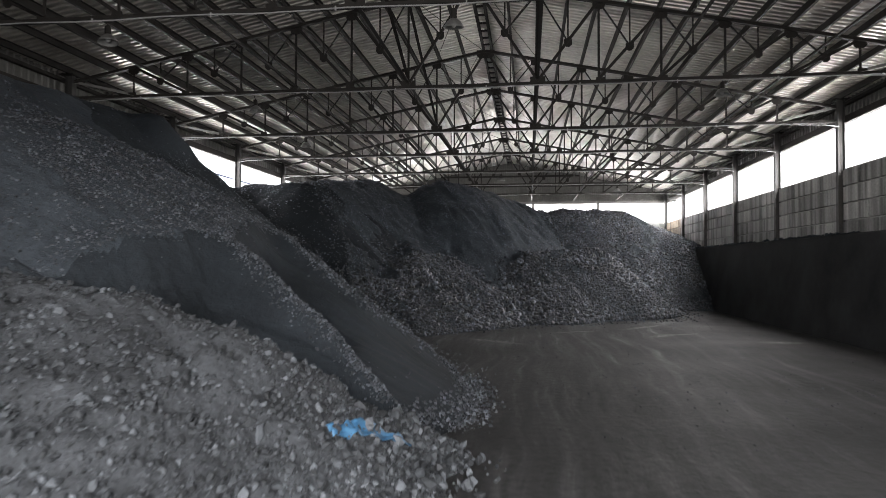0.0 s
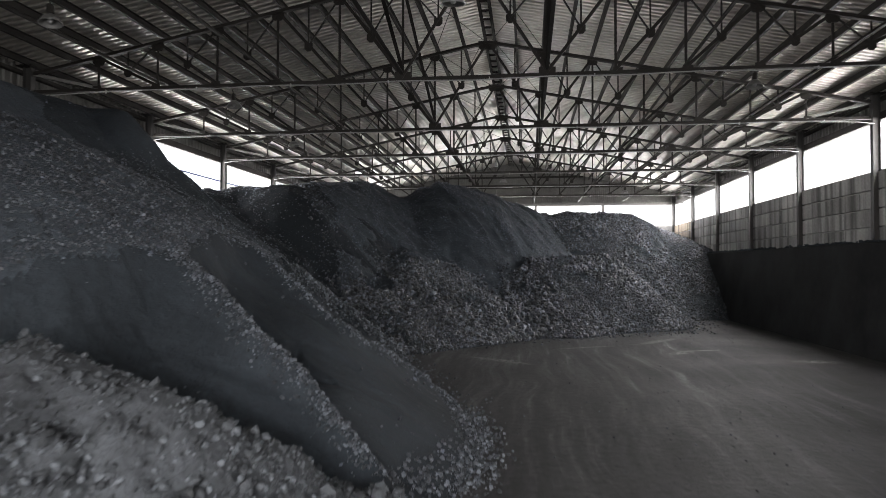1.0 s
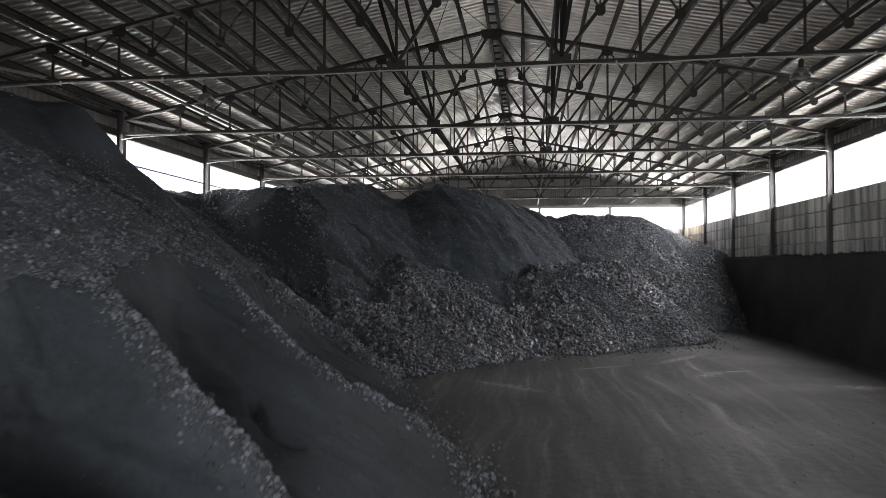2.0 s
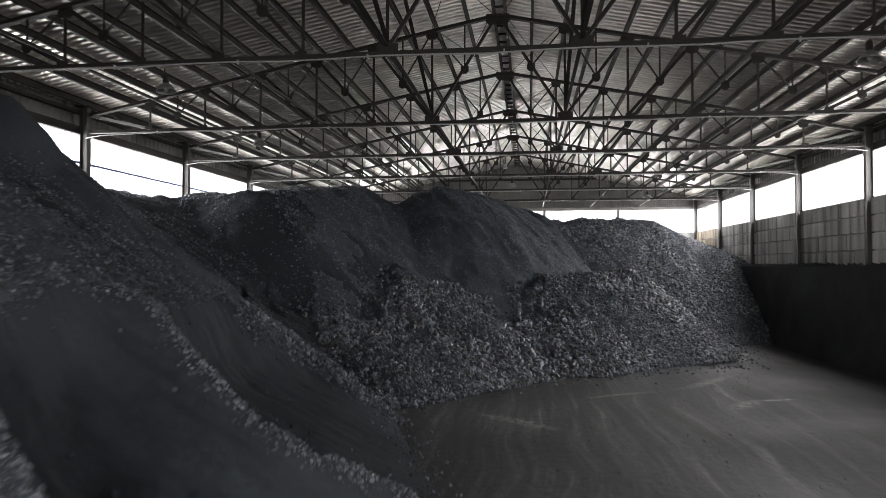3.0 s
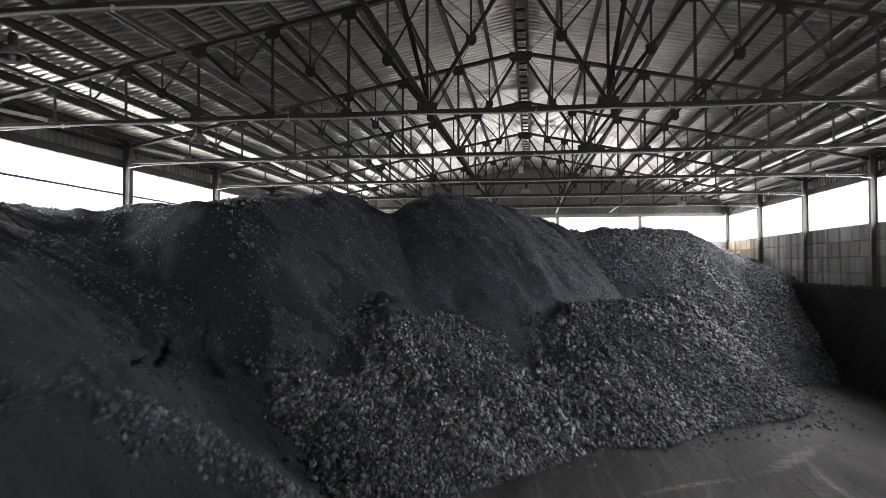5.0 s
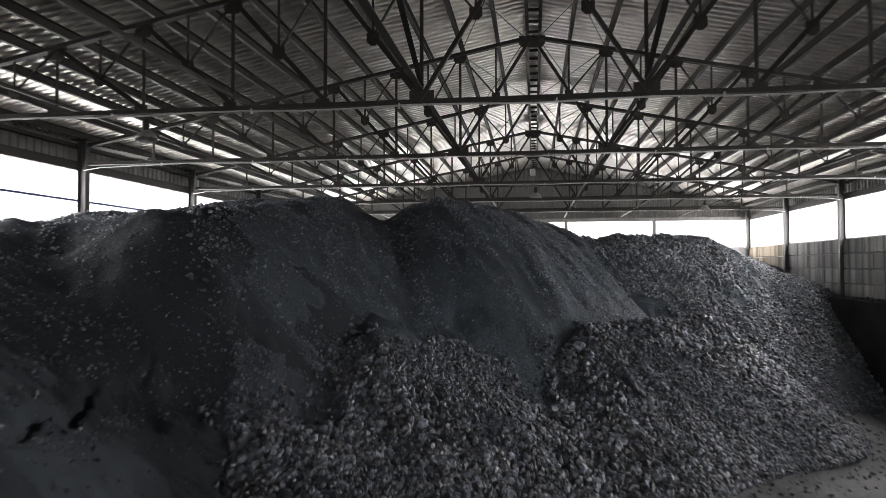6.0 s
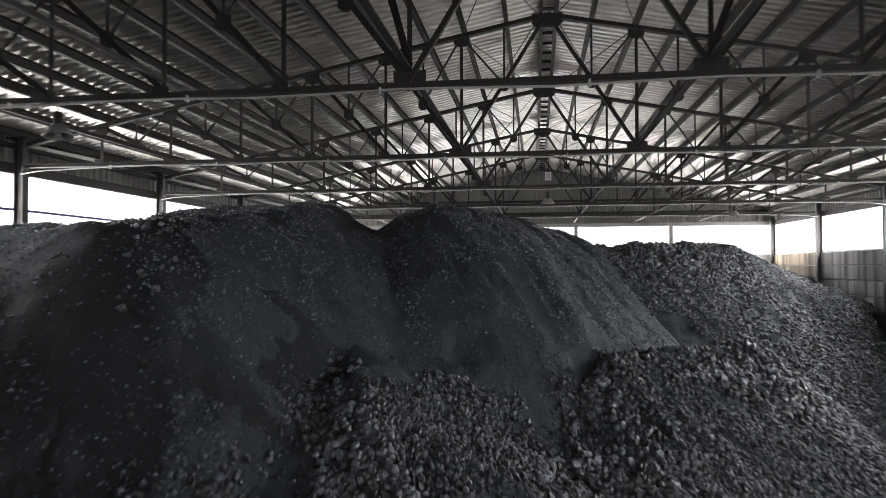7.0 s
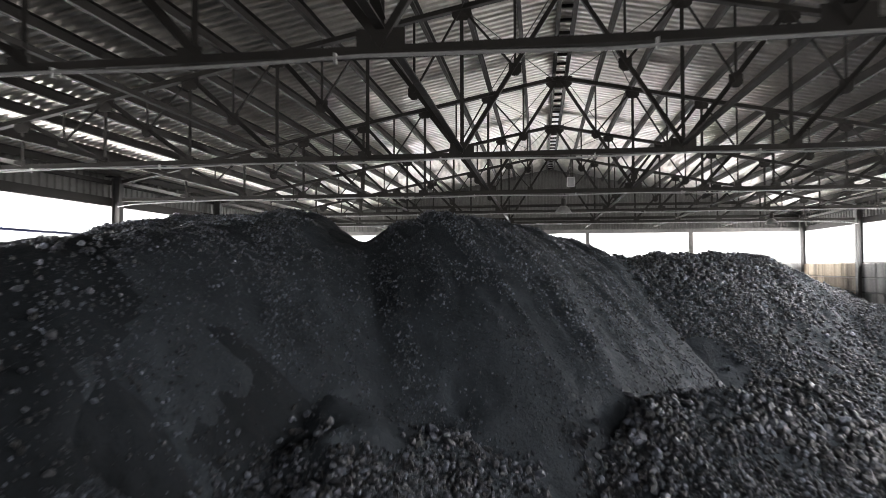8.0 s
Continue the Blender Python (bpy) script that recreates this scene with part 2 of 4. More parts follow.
# ---- building blocks ----
class Solid:
    """Collects plain solids into one mesh."""

    def __init__(self):
        self.v, self.f = [], []

    def prism(self, p, q, outline, up=(0, 0, 1)):
        """An outline (across, up) swept from p to q."""
        p, q = Vector(p), Vector(q)
        d = (q - p).normalized()
        u = Vector(up)
        if abs(d.dot(u)) > 0.98:
            u = Vector((0, 1, 0))
        side = d.cross(u).normalized()
        u = side.cross(d)
        k, n = len(self.v), len(outline)
        for o in (p, q):
            self.v += [tuple(o + side * a + u * b) for a, b in outline]
        self.f += [(k + i, k + (i + 1) % n, k + n + (i + 1) % n, k + n + i) for i in range(n)]
        self.f += [tuple(k + i for i in reversed(range(n))), tuple(k + n + i for i in range(n))]
        return self

    def bar(self, p, q, w, h, up=(0, 0, 1)):
        return self.prism(p, q, [(-w / 2, -h / 2), (w / 2, -h / 2), (w / 2, h / 2), (-w / 2, h / 2)], up)

    def box(self, a, b):
        (x0, y0, z0), (x1, y1, z1) = a, b
        return self.bar(((x0 + x1) / 2, y0, (z0 + z1) / 2), ((x0 + x1) / 2, y1, (z0 + z1) / 2), abs(x1 - x0), abs(z1 - z0))

    def tee(self, p, q, w, h, t, up=(0, 0, 1)):
        """A pair of angles back to back: flange at the bottom of 'up', web above."""
        return self.prism(p, q, [(-w / 2, 0), (w / 2, 0), (w / 2, t), (t, t), (t, h), (-t, h), (-t, t), (-w / 2, t)], up)

    def channel(self, p, q, w, h, t, up=(0, 0, 1)):
        return self.prism(p, q, [(0, 0), (w, 0), (w, t), (t, t), (t, h - t), (w, h - t), (w, h), (0, h)], up)

    def aitch(self, p, q, w, h, t, up=(0, 1, 0)):
        a, b = w / 2, h / 2
        return self.prism(p, q, [(-a, -b), (a, -b), (a, -b + t), (t / 2, -b + t), (t / 2, b - t), (a, b - t), (a, b), (-a, b), (-a, b - t),
                                 (-t / 2, b - t), (-t / 2, -b + t), (-a, -b + t)], up)

    def tube(self, points, r, sides=8):
        pts = [Vector(p) for p in points]
        k = len(self.v)
        for i, p in enumerate(pts):
            d = (pts[min(i + 1, len(pts) - 1)] - pts[max(i - 1, 0)]).normalized()
            u = Vector((0, 0, 1)) if abs(d.z) < 0.95 else Vector((0, 1, 0))
            s = d.cross(u).normalized()
            u = s.cross(d)
            self.v += [tuple(p + (s * math.cos(a) + u * math.sin(a)) * r) for a in (2 * math.pi * j / sides for j in range(sides))]
        for i in range(len(pts) - 1):
            for j in range(sides):
                a, b = k + i * sides + j, k + i * sides + (j + 1) % sides
                self.f.append((a, b, b + sides, a + sides))
        self.f += [tuple(k + j for j in reversed(range(sides))), tuple(k + (len(pts) - 1) * sides + j for j in range(sides))]
        return self

    def lathe(self, centre, profile, sides=20):
        """A turned shape round a vertical axis: (radius, height) pairs."""
        k, c = len(self.v), Vector(centre)
        for r, z in profile:
            self.v += [tuple(c + Vector((r * math.cos(a), r * math.sin(a), z))) for a in (2 * math.pi * j / sides for j in range(sides))]
        for i in range(len(profile) - 1):
            for j in range(sides):
                a, b = k + i * sides + j, k + i * sides + (j + 1) % sides
                self.f.append((a, b, b + sides, a + sides))
        return self

    def mesh(self, name, mat, smooth=False):
        me = bpy.data.meshes.new(name)
        me.from_pydata(self.v, [], self.f)
        me.materials.append(mat)
        if smooth:
            me.polygons.foreach_set("use_smooth", [True] * len(me.polygons))
        me.update()
        return me


def part(name, solid, mat, parent, label="", smooth=False):
    ob = new(name, solid.mesh(name, mat, smooth))
    ob.parent = parent
    return tagged(ob, label)


def thing(name, label, category, group="", kind="", at=(0, 0, 0)):
    ob = new(name)
    ob.location = at
    return tagged(ob, label, category, group, kind)


def structure(name, solid, mat, label, category):
    return tagged(new(name, solid.mesh(name, mat)), label, category, kind="structure")


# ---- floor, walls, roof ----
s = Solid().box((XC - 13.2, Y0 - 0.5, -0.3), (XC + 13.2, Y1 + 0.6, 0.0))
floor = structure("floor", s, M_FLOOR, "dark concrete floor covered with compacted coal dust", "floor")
s = Solid().box((-600, -600, -0.6), (600, 600, -0.35))
structure("ground", s, M_FLOOR, "bare dark ground outside the hall", "ground")


def corrugated(y0, y1, period, depth, place):
    """Trapezoid ribs along y; place(y, d, end) gives the corner for rib depth d at each end."""
    s = Solid()
    n = int((y1 - y0) / period)
    rows = []
    for i in range(n):
        y = y0 + i * period
        for f, d in ((0.0, 0), (0.46, 0), (0.56, depth), (0.9, depth)):
            rows.append((y + f * period, d))
    rows.append((y0 + n * period, 0))
    for y, d in rows:
        s.v += [place(y, d, 0), place(y, d, 1)]
    for i in range(len(rows) - 1):
        s.f.append((2 * i, 2 * i + 2, 2 * i + 3, 2 * i + 1))
    return s


def roof_z(dx):
    return ZT + 0.36 - SLOPE * dx


for side in (-1, 1):
    s = corrugated(Y0 - 0.6, Y1 + 0.6, 0.25, 0.06,
                   lambda y, d, e, side=side: (XC + side * (0.0 if e == 0 else 13.3), y, roof_z(0 if e == 0 else 13.3) + d))
    structure("ceiling", s, M_ROOF, "galvanised corrugated sheet roof slope, dusty, over the trusses", "roof")
s = Solid().box((XC - 0.25, Y0 - 0.6, roof_z(0) + 0.06), (XC + 0.25, Y1 + 0.6, roof_z(0) + 0.09))
structure("ridge_cap", s, M_SHEET, "grey sheet metal ridge cap along the roof", "roof")

# side walls: blackened retaining wall below, concrete blocks, window strip, sheet above
for side, nm in ((1, "wall_right"), (-1, "wall_left")):
    xi, xo = XC + side * WALL, XC + side * (WALL + 0.4)
    s = Solid().box((min(xi, xo), Y0, -0.2), (max(xi, xo), Y1 + 0.4, SILL - 0.03))
    wall = structure(nm, s, M_BLOCK, "grey stained concrete block wall below the window strip", "wall")
    s = Solid().box((min(xi, xo), Y0, SILL - 0.03), (max(xi, xo) + 0.02, Y1 + 0.4, SILL))
    structure("window_sill", s, M_BLOCK, "worn concrete sill of the window strip", "sill")
    y_win = WIN_R if side > 0 else WIN_L
    # infill out of view, added to keep side daylight off the near roof
    s = Solid().box((min(xi, xo), Y0, SILL), (max(xi, xo), y_win, HEAD + 0.02))
    structure("wall_infill", s, M_BLOCK, "unseen solid concrete wall added to hold back side daylight before the window strip", "wall")
    a, b = XC + side * (WALL - 0.03), XC + side * (WALL + 0.12)
    s = Solid().box((min(a, b), Y0, HEAD), (max(a, b), Y1, HEAD + 0.24))
    structure("lintel", s, M_STEEL, "dark steel lintel beam over the window strip", "beam")
    s = Solid().box((min(a, b), Y0, HEAD + 0.62), (max(a, b), Y1, HEAD + 0.72))
    structure("girt", s, M_STEEL, "dark steel wall girt under the eaves", "beam")
    x = XC + side * (WALL + 0.16)
    s = corrugated(Y0, Y1, 0.27, 0.04, lambda y, d, e, x=x, side=side: (x + side * d, y, HEAD + 0.02 if e == 0 else roof_z(WALL) + 0.06))
    structure("eaves_sheet", s, M_SHEET, "grimy corrugated metal cladding above the windows", "wall")
    a, b = XC + side * WALL, XC + side * (HALF - 0.95)
    s = Solid().prism((XC + side * WALL, Y0, 0), (XC + side * WALL, Y1, 0),
                      [(0, -0.1), (-side * 1.25, -0.1), (-side * 0.8, LEDGE - 0.05), (-side * 0.76, LEDGE), (0, LEDGE)][::side])
    structure("retaining_wall", s, M_DARKWALL, "low concrete retaining wall blackened by coal dust", "wall")

# end wall with its opening, back wall with the gate
s = Solid().box((XC - WALL - 0.4, Y1, -0.2), (XC + WALL + 0.4, Y1 + 0.4, SILL))
structure("wall_end", s, M_BLOCK, "concrete end wall behind the coal", "wall")
s = Solid()
n = 174
xs = [XC - WALL - 0.3 + i * 0.15 for i in range(n)]
rows = []
for x in xs:
    for f, d in ((0.0, 0), (0.42, 0), (0.5, 0.04), (0.92, 0.04)):
        rows.append((x + f * 0.15, d))
for x, d in rows:
    s.v += [(x, Y1 + 0.14 + d, HEAD + 0.1), (x, Y1 + 0.14 + d, max(HEAD + 0.2, roof_z(abs(x - XC)) + 0.02))]
s.f += [(2 * i, 2 * i + 1, 2 * i + 3, 2 * i + 2) for i in range(len(rows) - 1)]
structure("gable_sheet", s, M_SHEET, "grey corrugated metal gable above the end opening", "wall")
s = Solid().box((XC - WALL, Y1 - 0.02, HEAD), (XC + WALL, Y1 + 0.12, HEAD + 0.2))
structure("end_lintel", s, M_PALE, "pale steel lintel over the end opening", "beam")
for z in (8.1, 8.8, 9.6):
    w = max(0.5, (roof_z(0) - z - 0.1) / SLOPE)
    w = min(w, WALL)
    structure("gable_girt", Solid().channel((XC - w, Y1 + 0.02, z), (XC + w, Y1 + 0.02, z), 0.08, 0.14, 0.01), M_STEEL, "thin steel rail across the gable", "beam")
for i, x in enumerate((-14.5, -9.55, -4.35, 0.87, 6.06)):
    if abs(x - XC) < HALF:
        structure("end_post", Solid().aitch((x, Y1 + 0.06, 0), (x, Y1 + 0.06, HEAD), 0.2, 0.2, 0.02), M_PALE, "slim pale steel post of the end opening", "post")
s = Solid()
s.box((XC - WALL - 0.4, Y0 - 0.4, -0.2), (XC - 1.5, Y0, HEAD + 0.6)).box((XC + 8.5, Y0 - 0.4, -0.2), (XC + WALL + 0.4, Y0, HEAD + 0.6))
s.box((XC - 1.5, Y0 - 0.4, 6.0), (XC + 8.5, Y0, HEAD + 0.6))
s.prism((XC, Y0 - 0.4, 0), (XC, Y0, 0), [(-WALL - 0.4, HEAD + 0.6), (WALL + 0.4, HEAD + 0.6), (WALL + 0.4, roof_z(WALL)), (0, roof_z(0)), (-WALL - 0.4, roof_z(WALL))])
structure("wall_back", s, M_BLOCK, "plain concrete back wall with an open gate", "wall")


# ---- columns ----
def column():
    c = thing("column", "grey dusty steel column standing between the windows", "column", "hall columns")
    part("shaft", Solid().aitch((0, 0, 0), (0, 0, roof_z(HALF) - 0.18), 0.2, 0.24, 0.018, up=(1, 0, 0)), M_COLUMN, c)
    part("base_plate", Solid().box((-0.3, -0.3, 0), (0.3, 0.3, 0.03)), M_STEEL, c)
    part("cap_plate", Solid().box((-0.24, -0.22, roof_z(HALF) - 0.18), (0.24, 0.22, roof_z(HALF) - 0.15)), M_STEEL, c)
    return c


col = column()
col.matrix_basis = pose(XC + HALF + 0.14, 25, 0)
for y in BAYS:
    for side in (-1, 1):
        if (y, side) != (25, 1):
            copy_thing(col, pose(XC + side * (HALF + 0.14), y, 0))


# ---- trusses ----
def top_z(k):
    return ZT - SLOPE * np.interp(abs(k), range(8), NODES)


def plate(s, x, z, w, h, dy=0.012):
    """A gusset with clipped corners."""
    c = min(w, h) * 0.3
    s.prism((x, -dy, z), (x, dy, z), [(-w / 2 + c, -h / 2), (w / 2 - c, -h / 2), (w / 2, -h / 2 + c), (w / 2, h / 2), (-w / 2, h / 2), (-w / 2, -h / 2 + c)])


def roof_truss():
    t = thing("roof_truss", "dark dusty steel roof truss of paired angles spanning the hall", "truss", "roof trusses")
    part("bottom_chord", Solid().tee((-HALF, 0, ZB), (HALF, 0, ZB), 0.15, 0.095, 0.011), M_STEEL, t)
    for sd in (-1, 1):
        part("top_chord", Solid().tee((0, 0, ZT), (sd * HALF, 0, top_z(7)), 0.15, 0.11, 0.011), M_STEEL, t)
        for k in range(1, 7):
            x = sd * NODES[k]
            part("vertical", Solid().tee((x, 0, ZB + 0.05), (x, 0, top_z(k)), 0.065, 0.05, 0.008, up=(0, 1, 0)), M_STEEL, t)
            s = Solid()
            plate(s, x, top_z(k) - 0.06, 0.34, 0.24)
            part("gusset", s, M_STEEL, t)
            s = Solid()
            if k == 1:
                plate(s, x, ZB + 0.12, 0.42, 0.24)
            else:
                plate(s, x + sd * 0.05, ZB + 0.08, 0.24, 0.17)
            part("gusset", s, M_STEEL, t)
        pairs = [(1, 0)] + [(k, k + 1) for k in range(1, 7)]
        for b, u in pairs:
            p, q = Vector((sd * NODES[b], 0, ZB + 0.06)), Vector((sd * NODES[u], 0, top_z(u)))
            w = 0.08 if b < 3 else 0.065
            part("diagonal", Solid().tee(p, q, w, 0.08, 0.009), M_PALE if b == 6 else M_STEEL, t)
            if b < 6:
                m = (p + q) / 2
                h = (b + u) / 2
                j = max(b, u) if u == 0 else b
                part("hanger", Solid().tee(m, (m.x, 0, top_z(h)), 0.045, 0.04, 0.006, up=(0, 1, 0)), M_STEEL, t)
                part("strut", Solid().tee(m, (sd * NODES[j], 0, top_z(j)), 0.05, 0.04, 0.006), M_STEEL, t)
                s = Solid()
                plate(s, m.x, m.z, 0.22, 0.22)
                part("gusset", s, M_STEEL, t)
    s = Solid()
    plate(s, 0, ZT - 0.06, 0.66, 0.3)
    part("gusset", s, M_STEEL, t)
    # white conduit clipped under the chord, sagging to the columns at its ends
    pts = [(-HALF - 0.05, -0.12, ZB - 0.16)]
    pts += [(-HALF + 0.4 + i * (2 * HALF - 0.8) / 24, -0.12, ZB - 0.045 - 0.02 * math.sin(i * 1.7) - (0.05 if i in (0, 24) else 0)) for i in range(25)]
    pts += [(HALF + 0.05, -0.12, ZB - 0.16)]
    conduit = part("conduit", Solid().tube(pts, 0.016, 6), M_CONDUIT, t, "pale cable conduit clipped along the chord", True)
    for i in range(-4, 5):
        part("clip", Solid().box((i * 2.6 + 0.4 - 0.012, -0.14, ZB - 0.085), (i * 2.6 + 0.4 + 0.012, -0.1, ZB + 0.005)), M_CONDUIT, conduit)
    return t


truss = roof_truss()
truss.matrix_basis = pose(XC, 25, -0.11)
for y in BAYS[1:-1]:
    if y != 25:
        copy_thing(truss, pose(XC, y, -0.05 if y == 19 else 0))

# ---- purlins, ties and bracing ----
for side in (-1, 1):
    for h in range(0, 15):
        x = XC + side * (0.16 if h == 0 else float(np.interp(h / 2, range(8), NODES)))
        z = roof_z(abs(x - XC)) - 0.2
        ob = new("purlin", Solid().channel((x, Y0, z), (x, Y1, z), 0.08, 0.19, 0.012).mesh("purlin", M_STEEL))
        tagged(ob, "long dusty steel channel purlin under the roof sheets", "purlin", "roof purlins")
    for k in (1, 3, 5):
        x = XC + side * NODES[k]
        ob = new("tie_beam", Solid().tee((x, Y0, ZB + 0.12), (x, Y1, ZB + 0.12), 0.08 if k == 1 else 0.065, 0.07, 0.009).mesh("tie_beam", M_STEEL))
        tagged(ob, "dark steel tie running lengthwise between the truss bottom chords", "tie beam", "lengthwise ties")
    for y in (1, 7, 13, 19):
        x = XC + side * NODES[1]
        ob = new("brace", Solid().tee((x, y, top_z(1) - 0.1), (x, y + 6, ZB + 0.2), 0.09, 0.06, 0.008).mesh("brace", M_STEEL))
        tagged(ob, "slim dark steel brace between two trusses", "brace", "vertical braces")
    for y in BAYS[1:-2]:
        for a, b in ((0.15, NODES[1]), (NODES[1], 0.15)):
            pts = [(XC + side * a, y, roof_z(a) - 0.31), (XC + side * (a + b) / 2, y + 3, roof_z((a + b) / 2) - 0.33), (XC + side * b, y + 6, roof_z(b) - 0.31)]
            ob = new("tie_rod", Solid().tube(pts, 0.011, 6).mesh("tie_rod", M_STEEL))
            tagged(ob, "thin dark steel rod crossing the roof plane beside the ridge", "tie rod", "roof tie rods")
for i in range(int((Y1 - Y0) / 0.75)):
    y = Y0 + 0.4 + i * 0.75
    ob = new("spacer", Solid().box((XC - 0.16, y, roof_z(0) - 0.16), (XC + 0.16, y + 0.06, roof_z(0) - 0.1)).mesh("spacer", M_STEEL))
    tagged(ob, "short steel spacer between the two ridge purlins", "spacer", "ridge spacers")
s = Solid().box((XC - WALL - 0.03, WIN_L, 6.5), (XC - WALL + 0.03, Y1, 6.56))
tagged(new("rail", s.mesh("rail", M_BAR)), "thin blue-grey rail across the window strip", "rail")

# ---- coal heaps ----
def lattice(ix, iy, seed):
    h = (ix.astype(np.int64) * 374761393 + iy.astype(np.int64) * 668265263 + seed * 974634541) & 0xFFFFFFFF
    h = ((h ^ (h >> 13)) * 1274126177) & 0xFFFFFFFF
    return ((h ^ (h >> 16)) & 0xFFFF) / 65535.0


def value_noise(x, y, seed):
    ix, iy = np.floor(x), np.floor(y)
    fx, fy = x - ix, y - iy
    fx, fy = fx * fx * (3 - 2 * fx), fy * fy * (3 - 2 * fy)
    a, b = lattice(ix, iy, seed), lattice(ix + 1, iy, seed)
    c, d = lattice(ix, iy + 1, seed), lattice(ix + 1, iy + 1, seed)
    return (a + (b - a) * fx) * (1 - fy) + (c + (d - c) * fx) * fy - 0.5


def fbm(x, y, size, octaves, seed):
    out, amp, f = 0, 1.0, 1.0 / size
    for i in range(octaves):
        out = out + amp * value_noise(x * f + 17.3 * i, y * f - 9.1 * i, seed + i)
        amp, f = amp * 0.5, f * 2.1
    return out


def patches(x, y, size, seed, low, high):
    return np.clip((fbm(x, y, size, 3, seed) + 0.5 - low) / (high - low), 0, 1)


def ridge_heap(X, Y, crest, soft=0.45):
    """A heap dumped along a crest: height and side slope run from one corner (x, y, z, slope) of the crest to the next."""
    best = np.full(X.shape, -9.0)
    for (ax, ay, az, sa), (bx, by, bz, sb) in zip(crest, crest[1:]):
        L2 = (bx - ax) ** 2 + (by - ay) ** 2
        u = np.clip(((X - ax) * (bx - ax) + (Y - ay) * (by - ay)) / L2, 0, 1)
        d = np.hypot(X - ax - u * (bx - ax), Y - ay - u * (by - ay))
        best = np.maximum(best, az + u * (bz - az) - (sa + u * (sb - sa)) * (np.sqrt(d * d + soft * soft) - soft))
    return best


LEFT = [(-13.3, -5, 5.2, .75), (-13.3, 5, 6.3, .75), (-12.98, 11, 7.22, .76), (-12.4, 15.4, 7.05, .85), (-10.83, 17.67, 6.7, .87), (-9.87, 17.54, 6.57, 1.62)]
# foot of the left slope on the floor: y, x
FOOT_Y = [-5, 2, 6, 8, 9, 10, 11.3, 12.6, 13.6, 14.6, 16.3, 18.5, 20.6, 22.6, 25, 27, 29]
FOOT_X = [-5.6, -5.0, -3.7, -1.9, -0.95, -0.6, -0.38, -0.4, -0.62, -1.0, -1.5, -2.35, -3.2, -3.75, -4.0, -4.7, -7.5]
BACK = [(-9.5, 18.8, 4.75, .95), (-10.82, 20.7, 4.85, .87), (-12.74, 23.55, 5.72, .95), (-12.35, 26.18, 5.68, .8), (-11.7, 31.2, 5.91, .79), (-10.53, 35.29, 7.07, .68)]
MAIN = [(-11.33, 37.12, 6.42, .7), (-8.77, 38.33, 7.34, .82), (-6.9, 38.94, 6.69, .68), (-4.37, 37.5, 7.02, .96), (-1.84, 44.27, 6.95, .98), (-1.0, 44.65, 6.72, 1.0), (2.16, 45.9, 5.6, .68)]
RIGHT = [(2.85, 45.75, 6.04, .59), (6.15, 47.2, 6.04, .67), (10.3, 54.65, 5.14, .56), (9.59, 44.99, 4.21, .62)]
SPUR = [(-11.03, 29.48, 5.91, .96), (-9.51, 28.38, 5.87, 1.22), (-8.33, 35.83, 7.03, .85)]
LOBE_A = [(-6.96, 26.75, 2.45, .49), (-5.29, 29.69, 3.51, .62), (-2.56, 31.47, 2.53, .74)]
LOBE_B = [(0.54, 33.28, 3.01, .58), (3.57, 34.28, 3.23, .91)]
NEAR = [(-8, 6.1, 2.88, .6), (-4.16, 7.29, 2.08, .63), (-2.99, 7.3, 1.67, .73), (-1.27, 8.35, .51, .64), (-.75, 8.6, -.05, .64)]
# lines where lumps have rolled to the foot of one dump against the next
STRIP_A = [(-4.6, 10.9), (-3.9, 10.6), (-3.1, 10.2), (-2.5, 10.05), (-2.0, 9.75), (-1.4, 9.4)]
STRIP_B = [(-4.75, 13.9), (-4.2, 13.5), (-3.6, 13.2), (-2.8, 13.1), (-2.3, 13.6), (-1.9, 14.4), (-1.2, 14.9)]
STRIP_C = [(-5.95, 18.55), (-5.55, 19.4), (-5.2, 20.3), (-4.35, 20.5), (-3.6, 20.9), (-3.3, 21.2)]
STRIPS = (STRIP_A, STRIP_B, STRIP_C)
# bowls dug out of the left slope between those lines: near line, far line, head of the cut (y, x), depth, width of the near and far sides
SCOOPS = [([(-8, 5.4), (-3.9, 6.6), (-.6, 8.4)], STRIP_A, [(6.5, -5.5), (8.4, -5.46), (9.3, -5.15), (10.3, -4.86), (10.9, -4.55)], 0.7, 0.6, 1.0),
          (STRIP_A, STRIP_B, [(10.8, -4.62), (11.4, -4.78), (12.6, -4.95), (13.9, -4.9)], 0.62, 0.22, 1.5),
          (STRIP_B, STRIP_C, [(13.8, -4.75), (14.2, -4.92), (14.9, -5.18), (16.5, -5.6), (17.2, -5.8), (18.6, -5.98)], 0.8, 0.3, 0.9),
          (STRIP_C, [(-9, 24.0), (-3, 22.6)], [(18.4, -6.15), (20.0, -6.5), (22.6, -6.95), (24, -7.3)], 0.5, 0.25, 1.2)]
